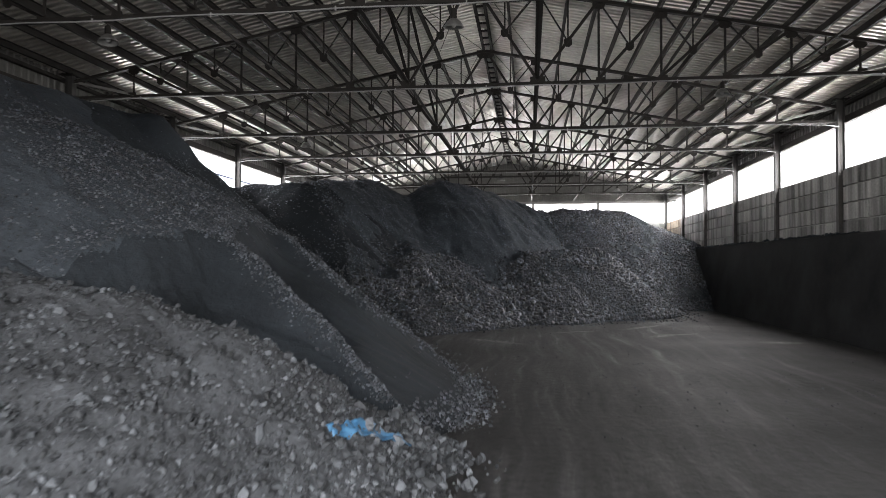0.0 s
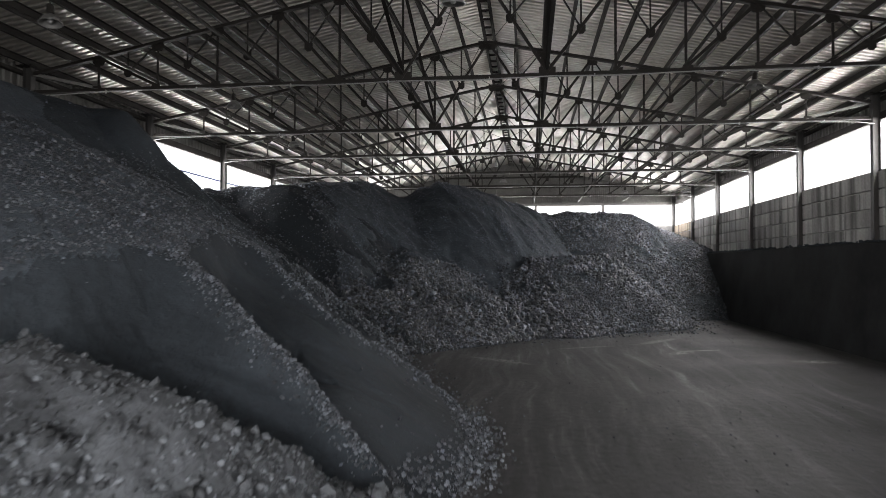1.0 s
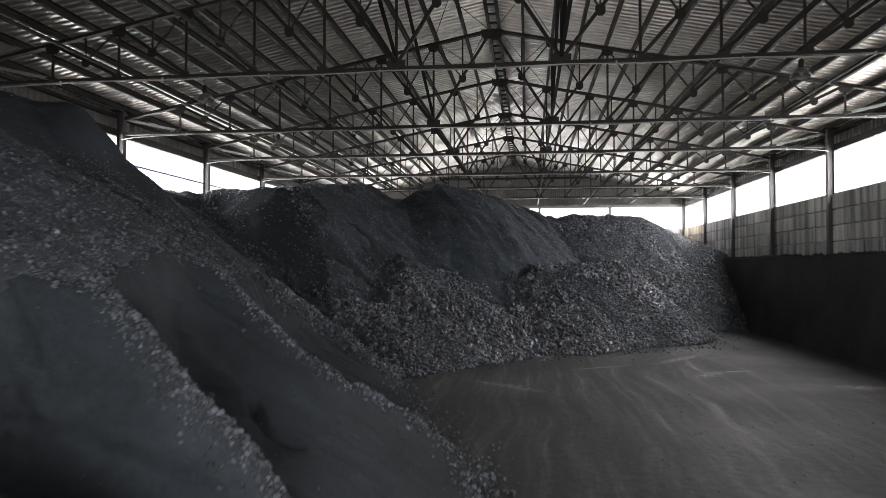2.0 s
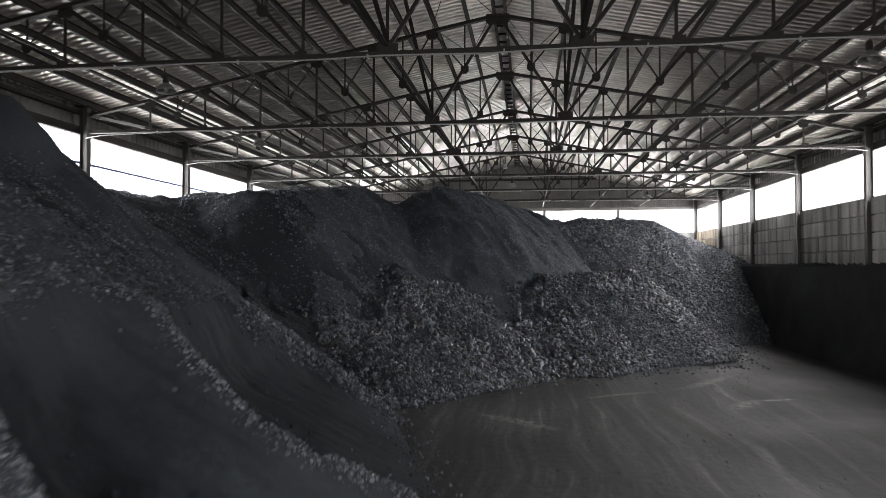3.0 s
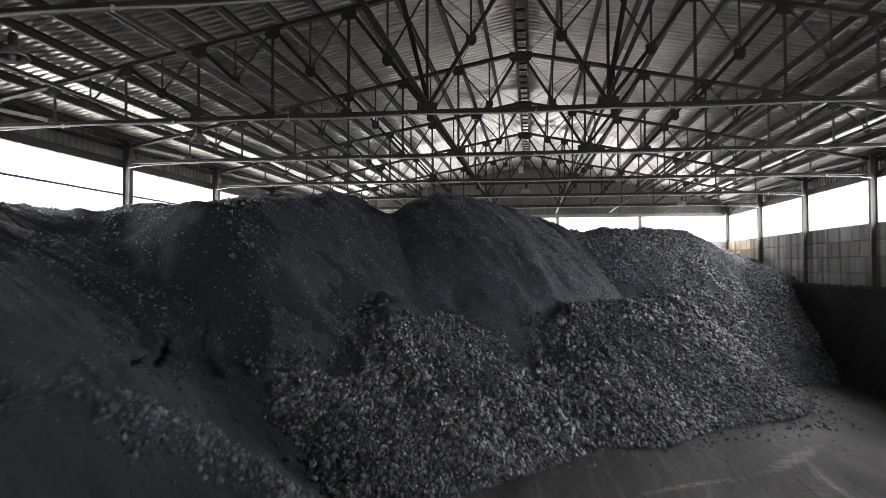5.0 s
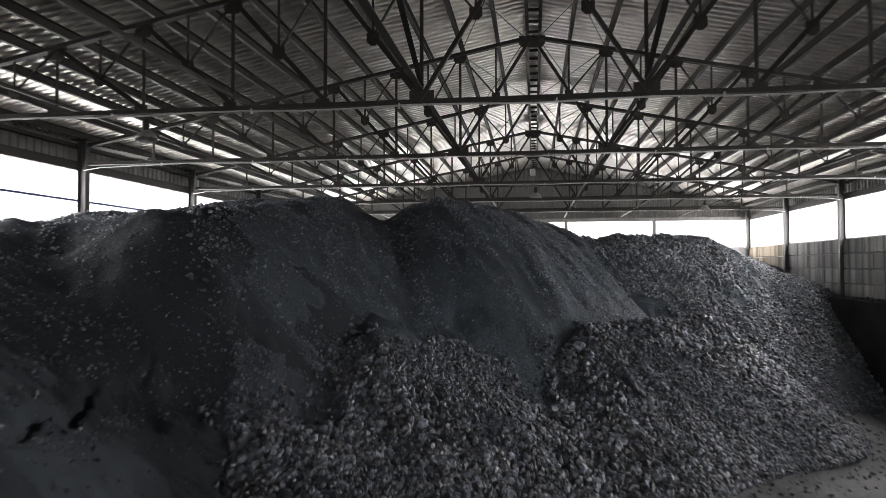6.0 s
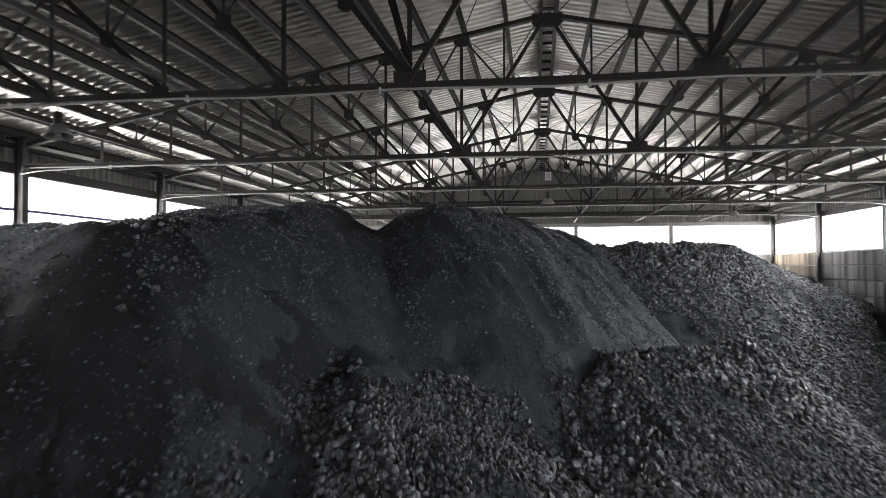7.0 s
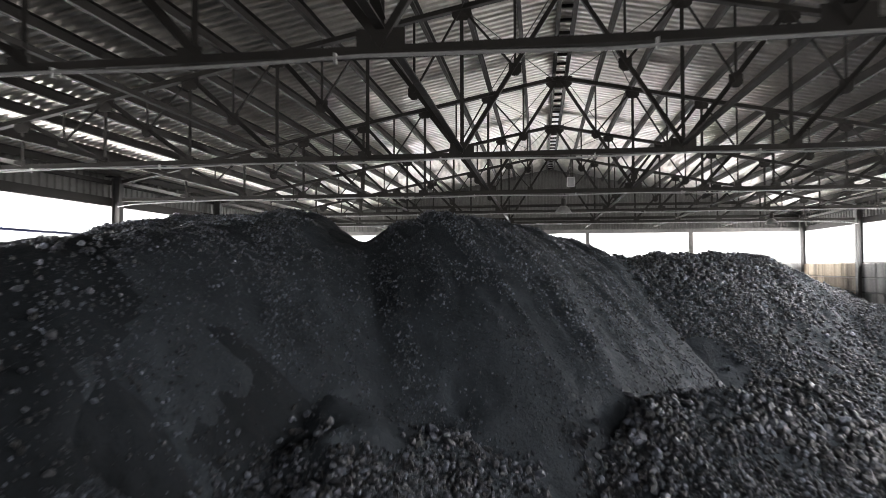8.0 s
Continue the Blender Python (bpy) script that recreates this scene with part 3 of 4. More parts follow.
# slumps: x, y, radius, depth, each steep on the side up the hall
SLUMPS = [(-3.65, 11.25, 0.6, 0.26), (-2.75, 11.15, 0.4, 0.14), (-4.5, 14.6, 0.5, 0.2), (-7.35, 23.85, 0.42, 0.36), (-6.95, 24.5, 0.34, 0.3), (-6.55, 27.0, 0.55, 0.4),
          (-5.35, 26.4, 0.7, 0.22), (-5.4, 29.4, 0.7, 0.4), (-2.9, 31.9, 0.5, 0.3), (-0.2, 32.6, 0.5, 0.3), (-6.0, 18.75, 0.3, 0.3)]
CRACKS = [[(-7.85, 23.5), (-7.3, 22.2), (-7.2, 21.4), (-6.6, 20.2)], [(-7.6, 24.3), (-7.2, 24.45), (-6.9, 24.3)], [(-3.3, 11.9), (-2.95, 11.5), (-2.6, 11.45)]]


def to_line(X, Y, line):
    best = np.full(X.shape, 99.0)
    for (ax, ay), (bx, by) in zip(line, line[1:]):
        u = np.clip(((X - ax) * (bx - ax) + (Y - ay) * (by - ay)) / ((bx - ax) ** 2 + (by - ay) ** 2), 0, 1)
        best = np.minimum(best, np.hypot(X - ax - u * (bx - ax), Y - ay - u * (by - ay)))
    return best


def scooped(X, Y):
    """How deep the slope is dug away: steep at the head and beside the near line, running out towards the floor and the far line."""
    out = np.zeros(X.shape)
    wob = 0.35 * fbm(X, Y, 1.3, 1, 51) + 0.12 * fbm(X, Y, 0.35, 2, 54)
    for near, far, head, deep, wide_near, wide_far in SCOOPS:
        y_near = np.interp(X, [p[0] for p in near], [p[1] for p in near])
        y_far = np.interp(X, [p[0] for p in far], [p[1] for p in far])
        inside = (Y > y_near) & (Y < y_far)
        x_head = np.interp(Y, [p[0] for p in head], [p[1] for p in head]) + wob
        foot = np.interp(Y, FOOT_Y, FOOT_X)
        cut = np.clip((X - x_head) / 0.45, 0, 1) * (0.55 + 0.45 * np.clip((X - x_head) / 0.9, 0, 1))
        run = np.clip((foot - X) / 3.2, 0, 1)
        side = np.clip(to_line(X, Y, near) / wide_near, 0, 1) * np.clip(to_line(X, Y, far) / wide_far, 0, 1) ** 0.8
        out = np.maximum(out, inside * deep * cut * side * run)
    return out


def broken(X, Y):
    """Small slumps and cracks in the fines."""
    out = np.zeros(X.shape)
    for cx, cy, r, deep in SLUMPS:
        u, v = (X - cx + 0.15 * fbm(X, Y, 0.5, 2, 52)) / r, (Y - cy) / r
        out = np.maximum(out, deep * np.clip(1.15 - np.hypot(u * 0.9, v), 0, 1) ** 0.5 * np.clip((u + 1.0) / 0.25, 0, 1) * np.clip(0.75 - 0.35 * u, 0, 1))
    for line in CRACKS:
        out = np.maximum(out, 0.2 * np.clip(1 - to_line(X + 0.2 * fbm(X, Y, 0.6, 3, 53), Y, line) / 0.12, 0, 1))
    return out


HEAPS = {"left": (LEFT, 0.6), "main": (MAIN, 2.5), "right": (RIGHT, 1.2), "lobe_a": (LOBE_A, 0.8), "lobe_b": (LOBE_B, 0.8),
         "near": (NEAR, 0.3)}


def smooth_max(a, b, k):
    t = np.clip(0.5 + 0.5 * (a - b) / k, 0, 1)
    return b + (a - b) * t + k * t * (1 - t)


def base_main(X, Y):
    """The great heap and its shoulders along the wall, before runnels and slumps."""
    h = ridge_heap(X, Y, MAIN, 2.5)
    for more, sm in ((SPUR, 2.0), (BACK, 0.8)):
        h = smooth_max(h, ridge_heap(X, Y, more, sm), 0.9)
    return h - 2.5 * np.clip((22 - Y) / 2, 0, 1) * np.clip(X + 8.6, 0, 1)


def heap_height(key, X, Y):
    crest, soft = HEAPS[key]
    h = ridge_heap(X, Y, crest, soft)
    if key == "main":
        h = base_main(X, Y)
    if key == "left":
        # the even slope of the whole heap, up to its crest along the wall
        run = np.interp(Y, FOOT_Y, FOOT_X) - X
        skin = np.interp(Y, [9, 14], [0.68, 0.735]) * run - 0.05 * np.maximum(run - 4.5, 0) ** 2
        crest_z = np.interp(Y, [-5, 5, 11, 15.5, 18.5, 30], [5.0, 6.1, 6.8, 6.9, 5.7, 5.3])
        h = smooth_max(h, -smooth_max(-skin, -crest_z, 0.8), 0.3)
        h = h - scooped(X, Y) - broken(X, Y)
        for line in STRIPS:
            h = h + 0.13 * np.exp(-(to_line(X, Y, line) / 0.22) ** 2)
    if key in ("lobe_a", "lobe_b"):
        h = smooth_max(h, base_main(X, Y) - 0.3, 0.5)
    if key == "left":
        h = np.where(Y > 19, smooth_max(h, base_main(X, Y) - 0.12 - np.clip(23 - Y, 0, 4), 0.9), h)
    fade = np.clip(h * 1.2, 0.15, 1.0)
    if key == "left":
        dug = np.clip(scooped(X, Y) / 0.08, 0, 1)
        h = h + fade * (0.16 * fbm(X, Y, 2.6, 4, 3) + (0.10 - 0.05 * dug) * fbm(X, Y, 0.55, 3, 6) + 0.08 * fbm(X * 0.5, Y * 2.0, 0.8, 3, 8))
        h = h - 0.07 * (1 - dug) * np.clip(1 - np.abs(fbm(X, Y, 1.7, 3, 9)) * 16, 0, 1) * patches(X, Y, 2.4, 10, 0.5, 0.65)
    elif key == "near":
        h = h + fade * (0.18 * fbm(X, Y, 1.1, 4, 21) + 0.14 * fbm(X, Y, 0.26, 3, 24))
    else:
        # runnels down the face, towards the floor and the open side
        run = 0.9 * X + 0.45 * Y + 0.5 * fbm(X, Y, 2.5, 2, 40)
        fall = -0.45 * X + 0.9 * Y
        high = np.clip((h - 2.6) / 1.2, 0, 1)
        rill = fbm(run, fall * 0.12, 0.75, 3, 41)
        h = h + fade * (0.2 * fbm(X, Y, 2.2, 4, 31) + 0.1 * fbm(X, Y, 0.45, 3, 33))
        if key == "main":
            h = h - 0.5 * np.exp(-(((X + 6.75) / 0.8) ** 2 + ((Y - 38.0) / 2.2) ** 2))
            h = h + fade * np.clip((X + 7.5) / 2.5, 0.25, 1) * (0.3 + 0.7 * high) * (0.2 * rill + 0.14 * fbm(run, fall * 0.2, 0.34, 3, 42))
        else:
            h = h + fade * 0.2 * rill
        h = h - broken(X, Y)
    return h


def top_height(X, Y, keys=tuple(HEAPS)):
    return np.max([heap_height(k, X, Y) for k in keys], axis=0)


def dark_foot(x, y):
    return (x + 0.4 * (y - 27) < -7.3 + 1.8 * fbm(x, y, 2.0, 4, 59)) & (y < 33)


def heap_mesh(key, name, mat, x0, x1, y0, y1, step, label):
    nx, ny = int((x1 - x0) / step) + 1, int((y1 - y0) / step) + 1
    X, Y = np.meshgrid(x0 + np.arange(nx) * step, y0 + np.arange(ny) * step)
    Z = heap_height(key, X, Y)
    others = top_height(X, Y, tuple(k for k in HEAPS if k != key))
    keep = (Z > -0.12) & (Z > others - 0.3)
    Z = np.maximum(Z, -0.15)
    idx = np.arange(nx * ny).reshape(ny, nx)
    q = keep[:-1, :-1] | keep[1:, :-1] | keep[:-1, 1:] | keep[1:, 1:]
    faces = np.stack([idx[:-1, :-1][q], idx[:-1, 1:][q], idx[1:, 1:][q], idx[1:, :-1][q]], 1)
    used = np.unique(faces)
    back = np.zeros(nx * ny, np.int64)
    back[used] = np.arange(len(used))
    verts = np.stack([X.ravel(), Y.ravel(), Z.ravel()], 1)[used]
    ob = new(name, numpy_mesh(name, verts, back[faces], mat, True))
    if key == "left":
        # the bowls are smooth bare coal, darker past STRIP_B; the skin round them is dusty
        cx, cy = verts[back[faces]][:, :, 0].mean(1), verts[back[faces]][:, :, 1].mean(1)
        edge = cy - np.interp(cx, [p[0] for p in STRIP_B], [p[1] for p in STRIP_B]) + 0.5 * fbm(cx, cy, 0.8, 3, 57)
        dug = scooped(cx, cy) > 0.002
        dark_bowl = (edge > 0.25) & dug & (cy < 20.3 + 1.2 * fbm(cx, cy, 1.2, 3, 58))
        lower = cx - np.interp(cy, FOOT_Y, FOOT_X) > -1.6 + fbm(cx, cy, 1.0, 3, 60)
        ob.data.materials.append(M_BARE)
        ob.data.materials.append(M_DARKFINE)
        # the slope past about y 22 takes the darkest fines
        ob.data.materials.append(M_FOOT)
        ob.data.polygons.foreach_set("material_index", np.where(cy > 22.0 + 1.5 * fbm(cx, cy, 1.5, 3, 61), 3, np.where(dark_bowl, 2, np.where(dug | lower | (cy > 16.0 + 1.5 * fbm(cx, cy, 1.5, 3, 63)), 1, 0))).astype(np.int32))
    if key == "main":
        cx, cy = verts[back[faces]][:, :, 0].mean(1), verts[back[faces]][:, :, 1].mean(1)
        # darkest fines on the left foot of the great heap
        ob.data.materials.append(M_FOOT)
        ob.data.polygons.foreach_set("material_index", dark_foot(cx, cy).astype(np.int32))
    return tagged(ob, label, "coal heap", "coal heaps")


def numpy_mesh(name, verts, faces, mat, smooth):
    me = bpy.data.meshes.new(name)
    n, k = faces.shape
    me.vertices.add(len(verts))
    me.vertices.foreach_set("co", np.ascontiguousarray(verts, dtype=np.float32).ravel())
    me.loops.add(n * k)
    me.loops.foreach_set("vertex_index", np.ascontiguousarray(faces, dtype=np.int32).ravel())
    me.polygons.add(n)
    me.polygons.foreach_set("loop_start", np.arange(0, n * k, k, dtype=np.int32))
    me.polygons.foreach_set("use_smooth", np.full(n, smooth))
    me.materials.append(mat)
    me.update(calc_edges=True)
    me.validate()
    return me


rng = np.random.default_rng(7)
G = (1 + 5 ** 0.5) / 2
ICO_V = np.array([(-1, G, 0), (1, G, 0), (-1, -G, 0), (1, -G, 0), (0, -1, G), (0, 1, G), (0, -1, -G), (0, 1, -G), (G, 0, -1), (G, 0, 1), (-G, 0, -1), (-G, 0, 1)]) / 1.902
ICO_F = np.array([(0, 11, 5), (0, 5, 1), (0, 1, 7), (0, 7, 10), (0, 10, 11), (1, 5, 9), (5, 11, 4), (11, 10, 2), (10, 7, 6), (7, 1, 8),
                  (3, 9, 4), (3, 4, 2), (3, 2, 6), (3, 6, 8), (3, 8, 9), (4, 9, 5), (2, 4, 11), (6, 2, 10), (8, 6, 7), (9, 8, 1)])


def random_turns(n):
    q = rng.normal(size=(n, 4))
    q /= np.linalg.norm(q, axis=1)[:, None]
    w, x, y, z = q.T
    return np.stack([1 - 2 * (y * y + z * z), 2 * (x * y - z * w), 2 * (x * z + y * w), 2 * (x * y + z * w), 1 - 2 * (x * x + z * z), 2 * (y * z - x * w),
                     2 * (x * z - y * w), 2 * (y * z + x * w), 1 - 2 * (x * x + y * y)], 1).reshape(n, 3, 3)


OCT_V = np.array([(1, 0, 0), (-1, 0, 0), (0, 1, 0), (0, -1, 0), (0, 0, 1), (0, 0, -1)], float)
OCT_F = np.array([(0, 2, 4), (2, 1, 4), (1, 3, 4), (3, 0, 4), (2, 0, 5), (1, 2, 5), (3, 1, 5), (0, 3, 5)])


def lump_cloud(name, places, sizes, mat, parent, label, fine=False, jag=(0.66, 1.16)):
    """Many broken lumps, each a rough many-sided stone, in one mesh; fine ones have fewer sides."""
    n = len(places)
    V, F = (OCT_V * 1.1, OCT_F) if fine else (ICO_V, ICO_F)
    shape = V[None] * rng.uniform(*jag, (n, len(V), 1)) * rng.uniform(0.5, 1.0, (n, 1, 3))
    v = np.einsum("nij,nkj->nki", random_turns(n), shape) * sizes[:, None, None] / 2 + places[:, None, :]
    f = F[None] + len(V) * np.arange(n)[:, None, None]
    ob = new(name, numpy_mesh(name, v.reshape(-1, 3), f.reshape(-1, 3), mat, False))
    ob.parent = parent
    return tagged(ob, label, kind="stuff")


def on_heap(key, n, box, density, lo, hi, power=2.2, mixed_sizes=0.0):
    """Places and sizes of n tries at lumps on the part of a heap that lies open, thinned by density(x, y, z)."""
    x0, x1, y0, y1 = box
    x, y = rng.uniform(x0, x1, n), rng.uniform(y0, y1, n)
    h = heap_height(key, x, y)
    ok = (h > 0.0) & (h > top_height(x, y, tuple(k for k in HEAPS if k != key)) - 0.02)
    ok &= rng.uniform(0, 1, n) < density(x, y, h)
    x, y, h = x[ok], y[ok], h[ok]
    size = lo + (hi - lo) * rng.uniform(0, 1, len(x)) ** power * (1 - mixed_sizes + 1.5 * mixed_sizes * patches(x, y, 2.2, 97, 0.25, 0.65))
    return np.stack([x, y, h + size * 0.24], 1), size


heap_left = heap_mesh("left", "coal_mound", M_FINE, -13.4, 1.5, -5.2, 30, 0.045, "tall heap of smooth dark fine coal along the wall")
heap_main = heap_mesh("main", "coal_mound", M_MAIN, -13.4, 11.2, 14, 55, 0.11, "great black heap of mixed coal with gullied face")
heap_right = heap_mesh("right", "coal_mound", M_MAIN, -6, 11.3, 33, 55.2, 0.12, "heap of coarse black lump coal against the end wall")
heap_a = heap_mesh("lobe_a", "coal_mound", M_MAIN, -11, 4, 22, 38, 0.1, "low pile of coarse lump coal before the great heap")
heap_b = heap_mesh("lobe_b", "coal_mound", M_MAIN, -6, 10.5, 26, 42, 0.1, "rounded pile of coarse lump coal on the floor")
heap_near = heap_mesh("near", "coal_mound", M_GREY, -13, 3, -1, 15, 0.05, "grey heap of dusty slack and small stones")


# drifts of smooth fines among the lumps: x, y, half width, half length down the slope
DRIFTS = [(-4.3, 30.0, 0.75, 0.9), (-2.3, 31.9, 0.7, 0.8), (-1.3, 31.2, 0.35, 1.7), (1.2, 35.6, 1.1, 0.9), (4.4, 35.6, 0.8, 1.4), (-5.4, 26.4, 0.8, 1.0), (-0.2, 34.4, 0.3, 1.8), (3.2, 39.5, 0.9, 1.2)]


def drift(x, y):
    out = np.zeros(x.shape)
    for cx, cy, a, b in DRIFTS:
        u, v = x - cx, y - cy
        r = np.hypot((0.92 * u + 0.4 * v) / a, (-0.4 * u + 0.92 * v) / b) + 0.5 * fbm(x, y, 0.7, 3, 93)
        out = np.maximum(out, np.clip((1.1 - r) / 0.3, 0, 1))
    return out


def coarse(x, y, h):
    """How much of the surface is bare lumps: the rolled-down fronts and the far right heap; the upper face is finer."""
    front = np.clip((3.3 - h + 1.2 * fbm(x, y, 2.4, 3, 91)) / 1.2, 0, 1) * np.clip((x + 7.0) / 1.4, 0, 1)
    right = np.clip((x - 1.5 + 0.35 * (y - 40)) / 2.5, 0, 1) * np.clip((y - 35) / 3, 0, 1)
    bare = 1 - 0.8 * patches(x, y, 1.6, 92, 0.62, 0.78)
    return np.maximum(front, right) * bare * (1 - 0.97 * drift(x, y))


def coarse_foot(x, y, h):
    """On the great heap the apron round the low piles and the far end are bare lumps; fines run down between them."""
    low = np.clip((2.7 - h + 1.0 * fbm(x, y, 2.0, 3, 91)) / 0.8, 0, 1) * np.clip((x + 7.2 + 0.6 * fbm(x, y, 1.2, 3, 94)) / 0.8, 0, 1)
    return np.maximum(low, np.clip((x - 2.0 + 0.35 * (y - 40)) / 2.5, 0, 1)) * (1 - 0.97 * drift(x, y)) * (1 - 0.6 * patches(x, y, 1.3, 95, 0.58, 0.75))


for key, heap, tries, box in (("lobe_a", heap_a, 85000, (-8, 4, 22, 36)), ("lobe_b", heap_b, 85000, (-5, 9.5, 27, 41)), ("right", heap_right, 62000, (-2, 11.3, 36, 55)),
                              ("main", heap_main, 110000, (-9, 11, 21, 50))):
    p, z = on_heap(key, tries, box, coarse_foot if key == "main" else coarse, 0.05, 0.25 if key != "right" else 0.2, 1.5, 0.45)
    lump_cloud("loose_coal", p, z, M_LUMP, heap, "loose black coal lumps with a dull sheen")
def fringe(x, y, h):
    """Lumps that rolled past the edge of the low pile, thinning outwards."""
    return 0.7 * np.clip((heap_height("lobe_a", x, y) - h + 0.28) / 0.26, 0, 1) * (1 - 0.6 * patches(x, y, 0.9, 96, 0.5, 0.7))


for key, heap in (("main", heap_main), ("left", heap_left)):
    p, z = on_heap(key, 14000, (-9.5, -2, 20, 30), fringe, 0.04, 0.2, 2.0, 0.3)
    lump_cloud("loose_coal", p, z, M_LUMP, heap, "loose black coal lumps with a dull sheen")
p, z = on_heap("main", 260000, (-13, 8, 22, 46), lambda x, y, h: (0.25 + 0.75 * patches(0.9 * x + 0.45 * y, 0.15 * (0.9 * y - 0.45 * x), 0.6, 64, 0.4, 0.7)) * np.where(dark_foot(x, y), 0.3, 1) * (1 - 0.4 * drift(x, y)), 0.022, 0.1, 2.4)
lump_cloud("small_coal", p, z, M_SMALL, heap_main, "small black coal lumps in the fines", True)
for key, heap, tries, box in (("lobe_a", heap_a, 60000, (-9, 4, 23, 37)), ("lobe_b", heap_b, 60000, (-5, 9, 28, 41)), ("left", heap_left, 5000, (-11, -5, 20.5, 30))):
    p, z = on_heap(key, tries, box, lambda x, y, h: (0.4 + 0.6 * patches(x, y, 1.2, 66, 0.4, 0.7)) * (1 - 0.85 * drift(x, y)), 0.025, 0.11, 2.2)
    lump_cloud("small_coal", p, z, M_SMALL, heap, "small black coal lumps in the fines", True)
p, z = on_heap("left", 110000, (-13, 1.5, -4, 26), lambda x, y, h: (0.04 + 0.5 * patches(x * 0.7, y * 1.3, 1.8, 65, 0.5, 0.8)) * np.where(scooped(x, y) > 0.06, 0.22, 1) * np.where(y > 17.5, 0.15, 1), 0.02, 0.10, 2.8)
lump_cloud("small_coal", p, z, M_SMALL, heap_left, "scattered small coal lumps", True)


def gravel_skin(x, y, h):
    """Grey gravel on the undisturbed slope just above the hollows, thinning upwards."""
    band = np.clip((h - 2.3) / 0.5, 0, 1) * np.clip((6.0 - h + 1.8 * fbm(x, y, 2.2, 2, 70)) / 2.2, 0, 1) * np.clip((19.5 - y) / 3, 0, 1)
    return band * (scooped(x, y) < 0.05) * (0.25 + 0.75 * patches(x, y, 1.1, 69, 0.35, 0.65))


p, z = on_heap("left", 170000, (-11, -2, 4, 20), gravel_skin, 0.014, 0.07, 3.0)
lump_cloud("grey_gravel", p, z, M_STRIP, heap_left, "patches of dusty grey gravel", True)
p, z = on_heap("near", 70000, (-9, 2, 1, 13), lambda x, y, h: 0.55 + 0.45 * patches(x, y, 0.9, 67, 0.35, 0.65), 0.01, 0.08, 3.6)
lump_cloud("small_stone", p, z, M_GREYLUMP, heap_near, "dusty grey stones and crumbs", True)
p, z = on_heap("near", 60000, (-9, 2, 1, 13), lambda x, y, h: np.clip(0.45 + patches(x, y, 0.7, 73, 0.35, 0.65) * 0.5 + (1.0 - h) * 0.5, 0, 1), 0.025, 0.125, 2.6)
lump_cloud("broken_stone", p, z, M_GREYLUMP, heap_near, "broken grey stones, coarser towards the foot", jag=(0.5, 1.25))
x, y = rng.normal(-0.75, 0.4, 500), rng.uniform(5.2, 8.6, 500)
z = 0.05 + 0.16 * rng.uniform(0, 1, 500) ** 2.2
lump_cloud("rolled_stone", np.stack([x, y, np.maximum(heap_height("near", x, y), 0) + z * 0.3], 1), z, M_GREYLUMP, heap_near, "grey blocks that rolled to the foot", jag=(0.55, 1.2))


def single_lumps(key, heap, n, box, mat, lo, hi, where, label=""):
    """Lumps that lie near enough to be told apart, each one by itself; they share a few meshes."""
    shapes = []
    for i in range(10):
        v = ICO_V * rng.uniform(0.6, 1.18, (12, 1)) * rng.uniform(0.5, 1.0, (1, 3)) / 2
        me = numpy_mesh("lump", v, ICO_F, mat, False)
        shapes.append(me)
    p, size = on_heap(key, n * 8, box, where, lo, hi, 1.3)
    for i in range(min(n, len(p))):
        ob = new("lump", shapes[i % 10])
        ob.parent = heap
        a = rng.uniform(0, 360, 3)
        ob.matrix_basis = pose(*[float(c) for c in p[i] + (0, 0, size[i] * 0.1)], *[float(c) for c in a]) @ Matrix.Scale(float(size[i]), 4)
        if label:
            tagged(ob, label)


single_lumps("lobe_a", heap_a, 280, (-6, 1.5, 24, 30), M_LUMP, 0.12, 0.23, coarse)
single_lumps("lobe_b", heap_b, 280, (0, 8, 28.5, 33.5), M_LUMP, 0.12, 0.23, coarse)
single_lumps("main", heap_main, 280, (-7.5, 6, 24, 33), M_LUMP, 0.1, 0.2, coarse_foot)
single_lumps("near", heap_near, 240, (-6, 0.5, 3.5, 9), M_GREYLUMP, 0.05, 0.15, lambda x, y, h: 0.15 + 0.85 * patches(x, y, 0.8, 68, 0.45, 0.6))
single_lumps("left", heap_left, 200, (-7, -0.5, 8, 22), M_STRIP, 0.05, 0.11, lambda x, y, h: np.exp(-(np.min([to_line(x, y, q) for q in STRIPS], axis=0) / 0.25) ** 2))


def along(line, n, spread):
    pts = np.array(line)
    seg = np.hypot(*np.diff(pts, axis=0).T)
    d = rng.uniform(0, seg.sum(), n)
    i = np.minimum(np.searchsorted(np.cumsum(seg), d), len(seg) - 1)
    u = (d - (np.cumsum(seg) - seg)[i]) / seg[i]
    at = pts[i] + (pts[i + 1] - pts[i]) * u[:, None] + rng.normal(0, spread, (n, 2))
    return at[:, 0], at[:, 1]


def rest_on(x, y, size):
    return np.stack([x, y, np.maximum(top_height(x, y), 0) + size * 0.15], 1)


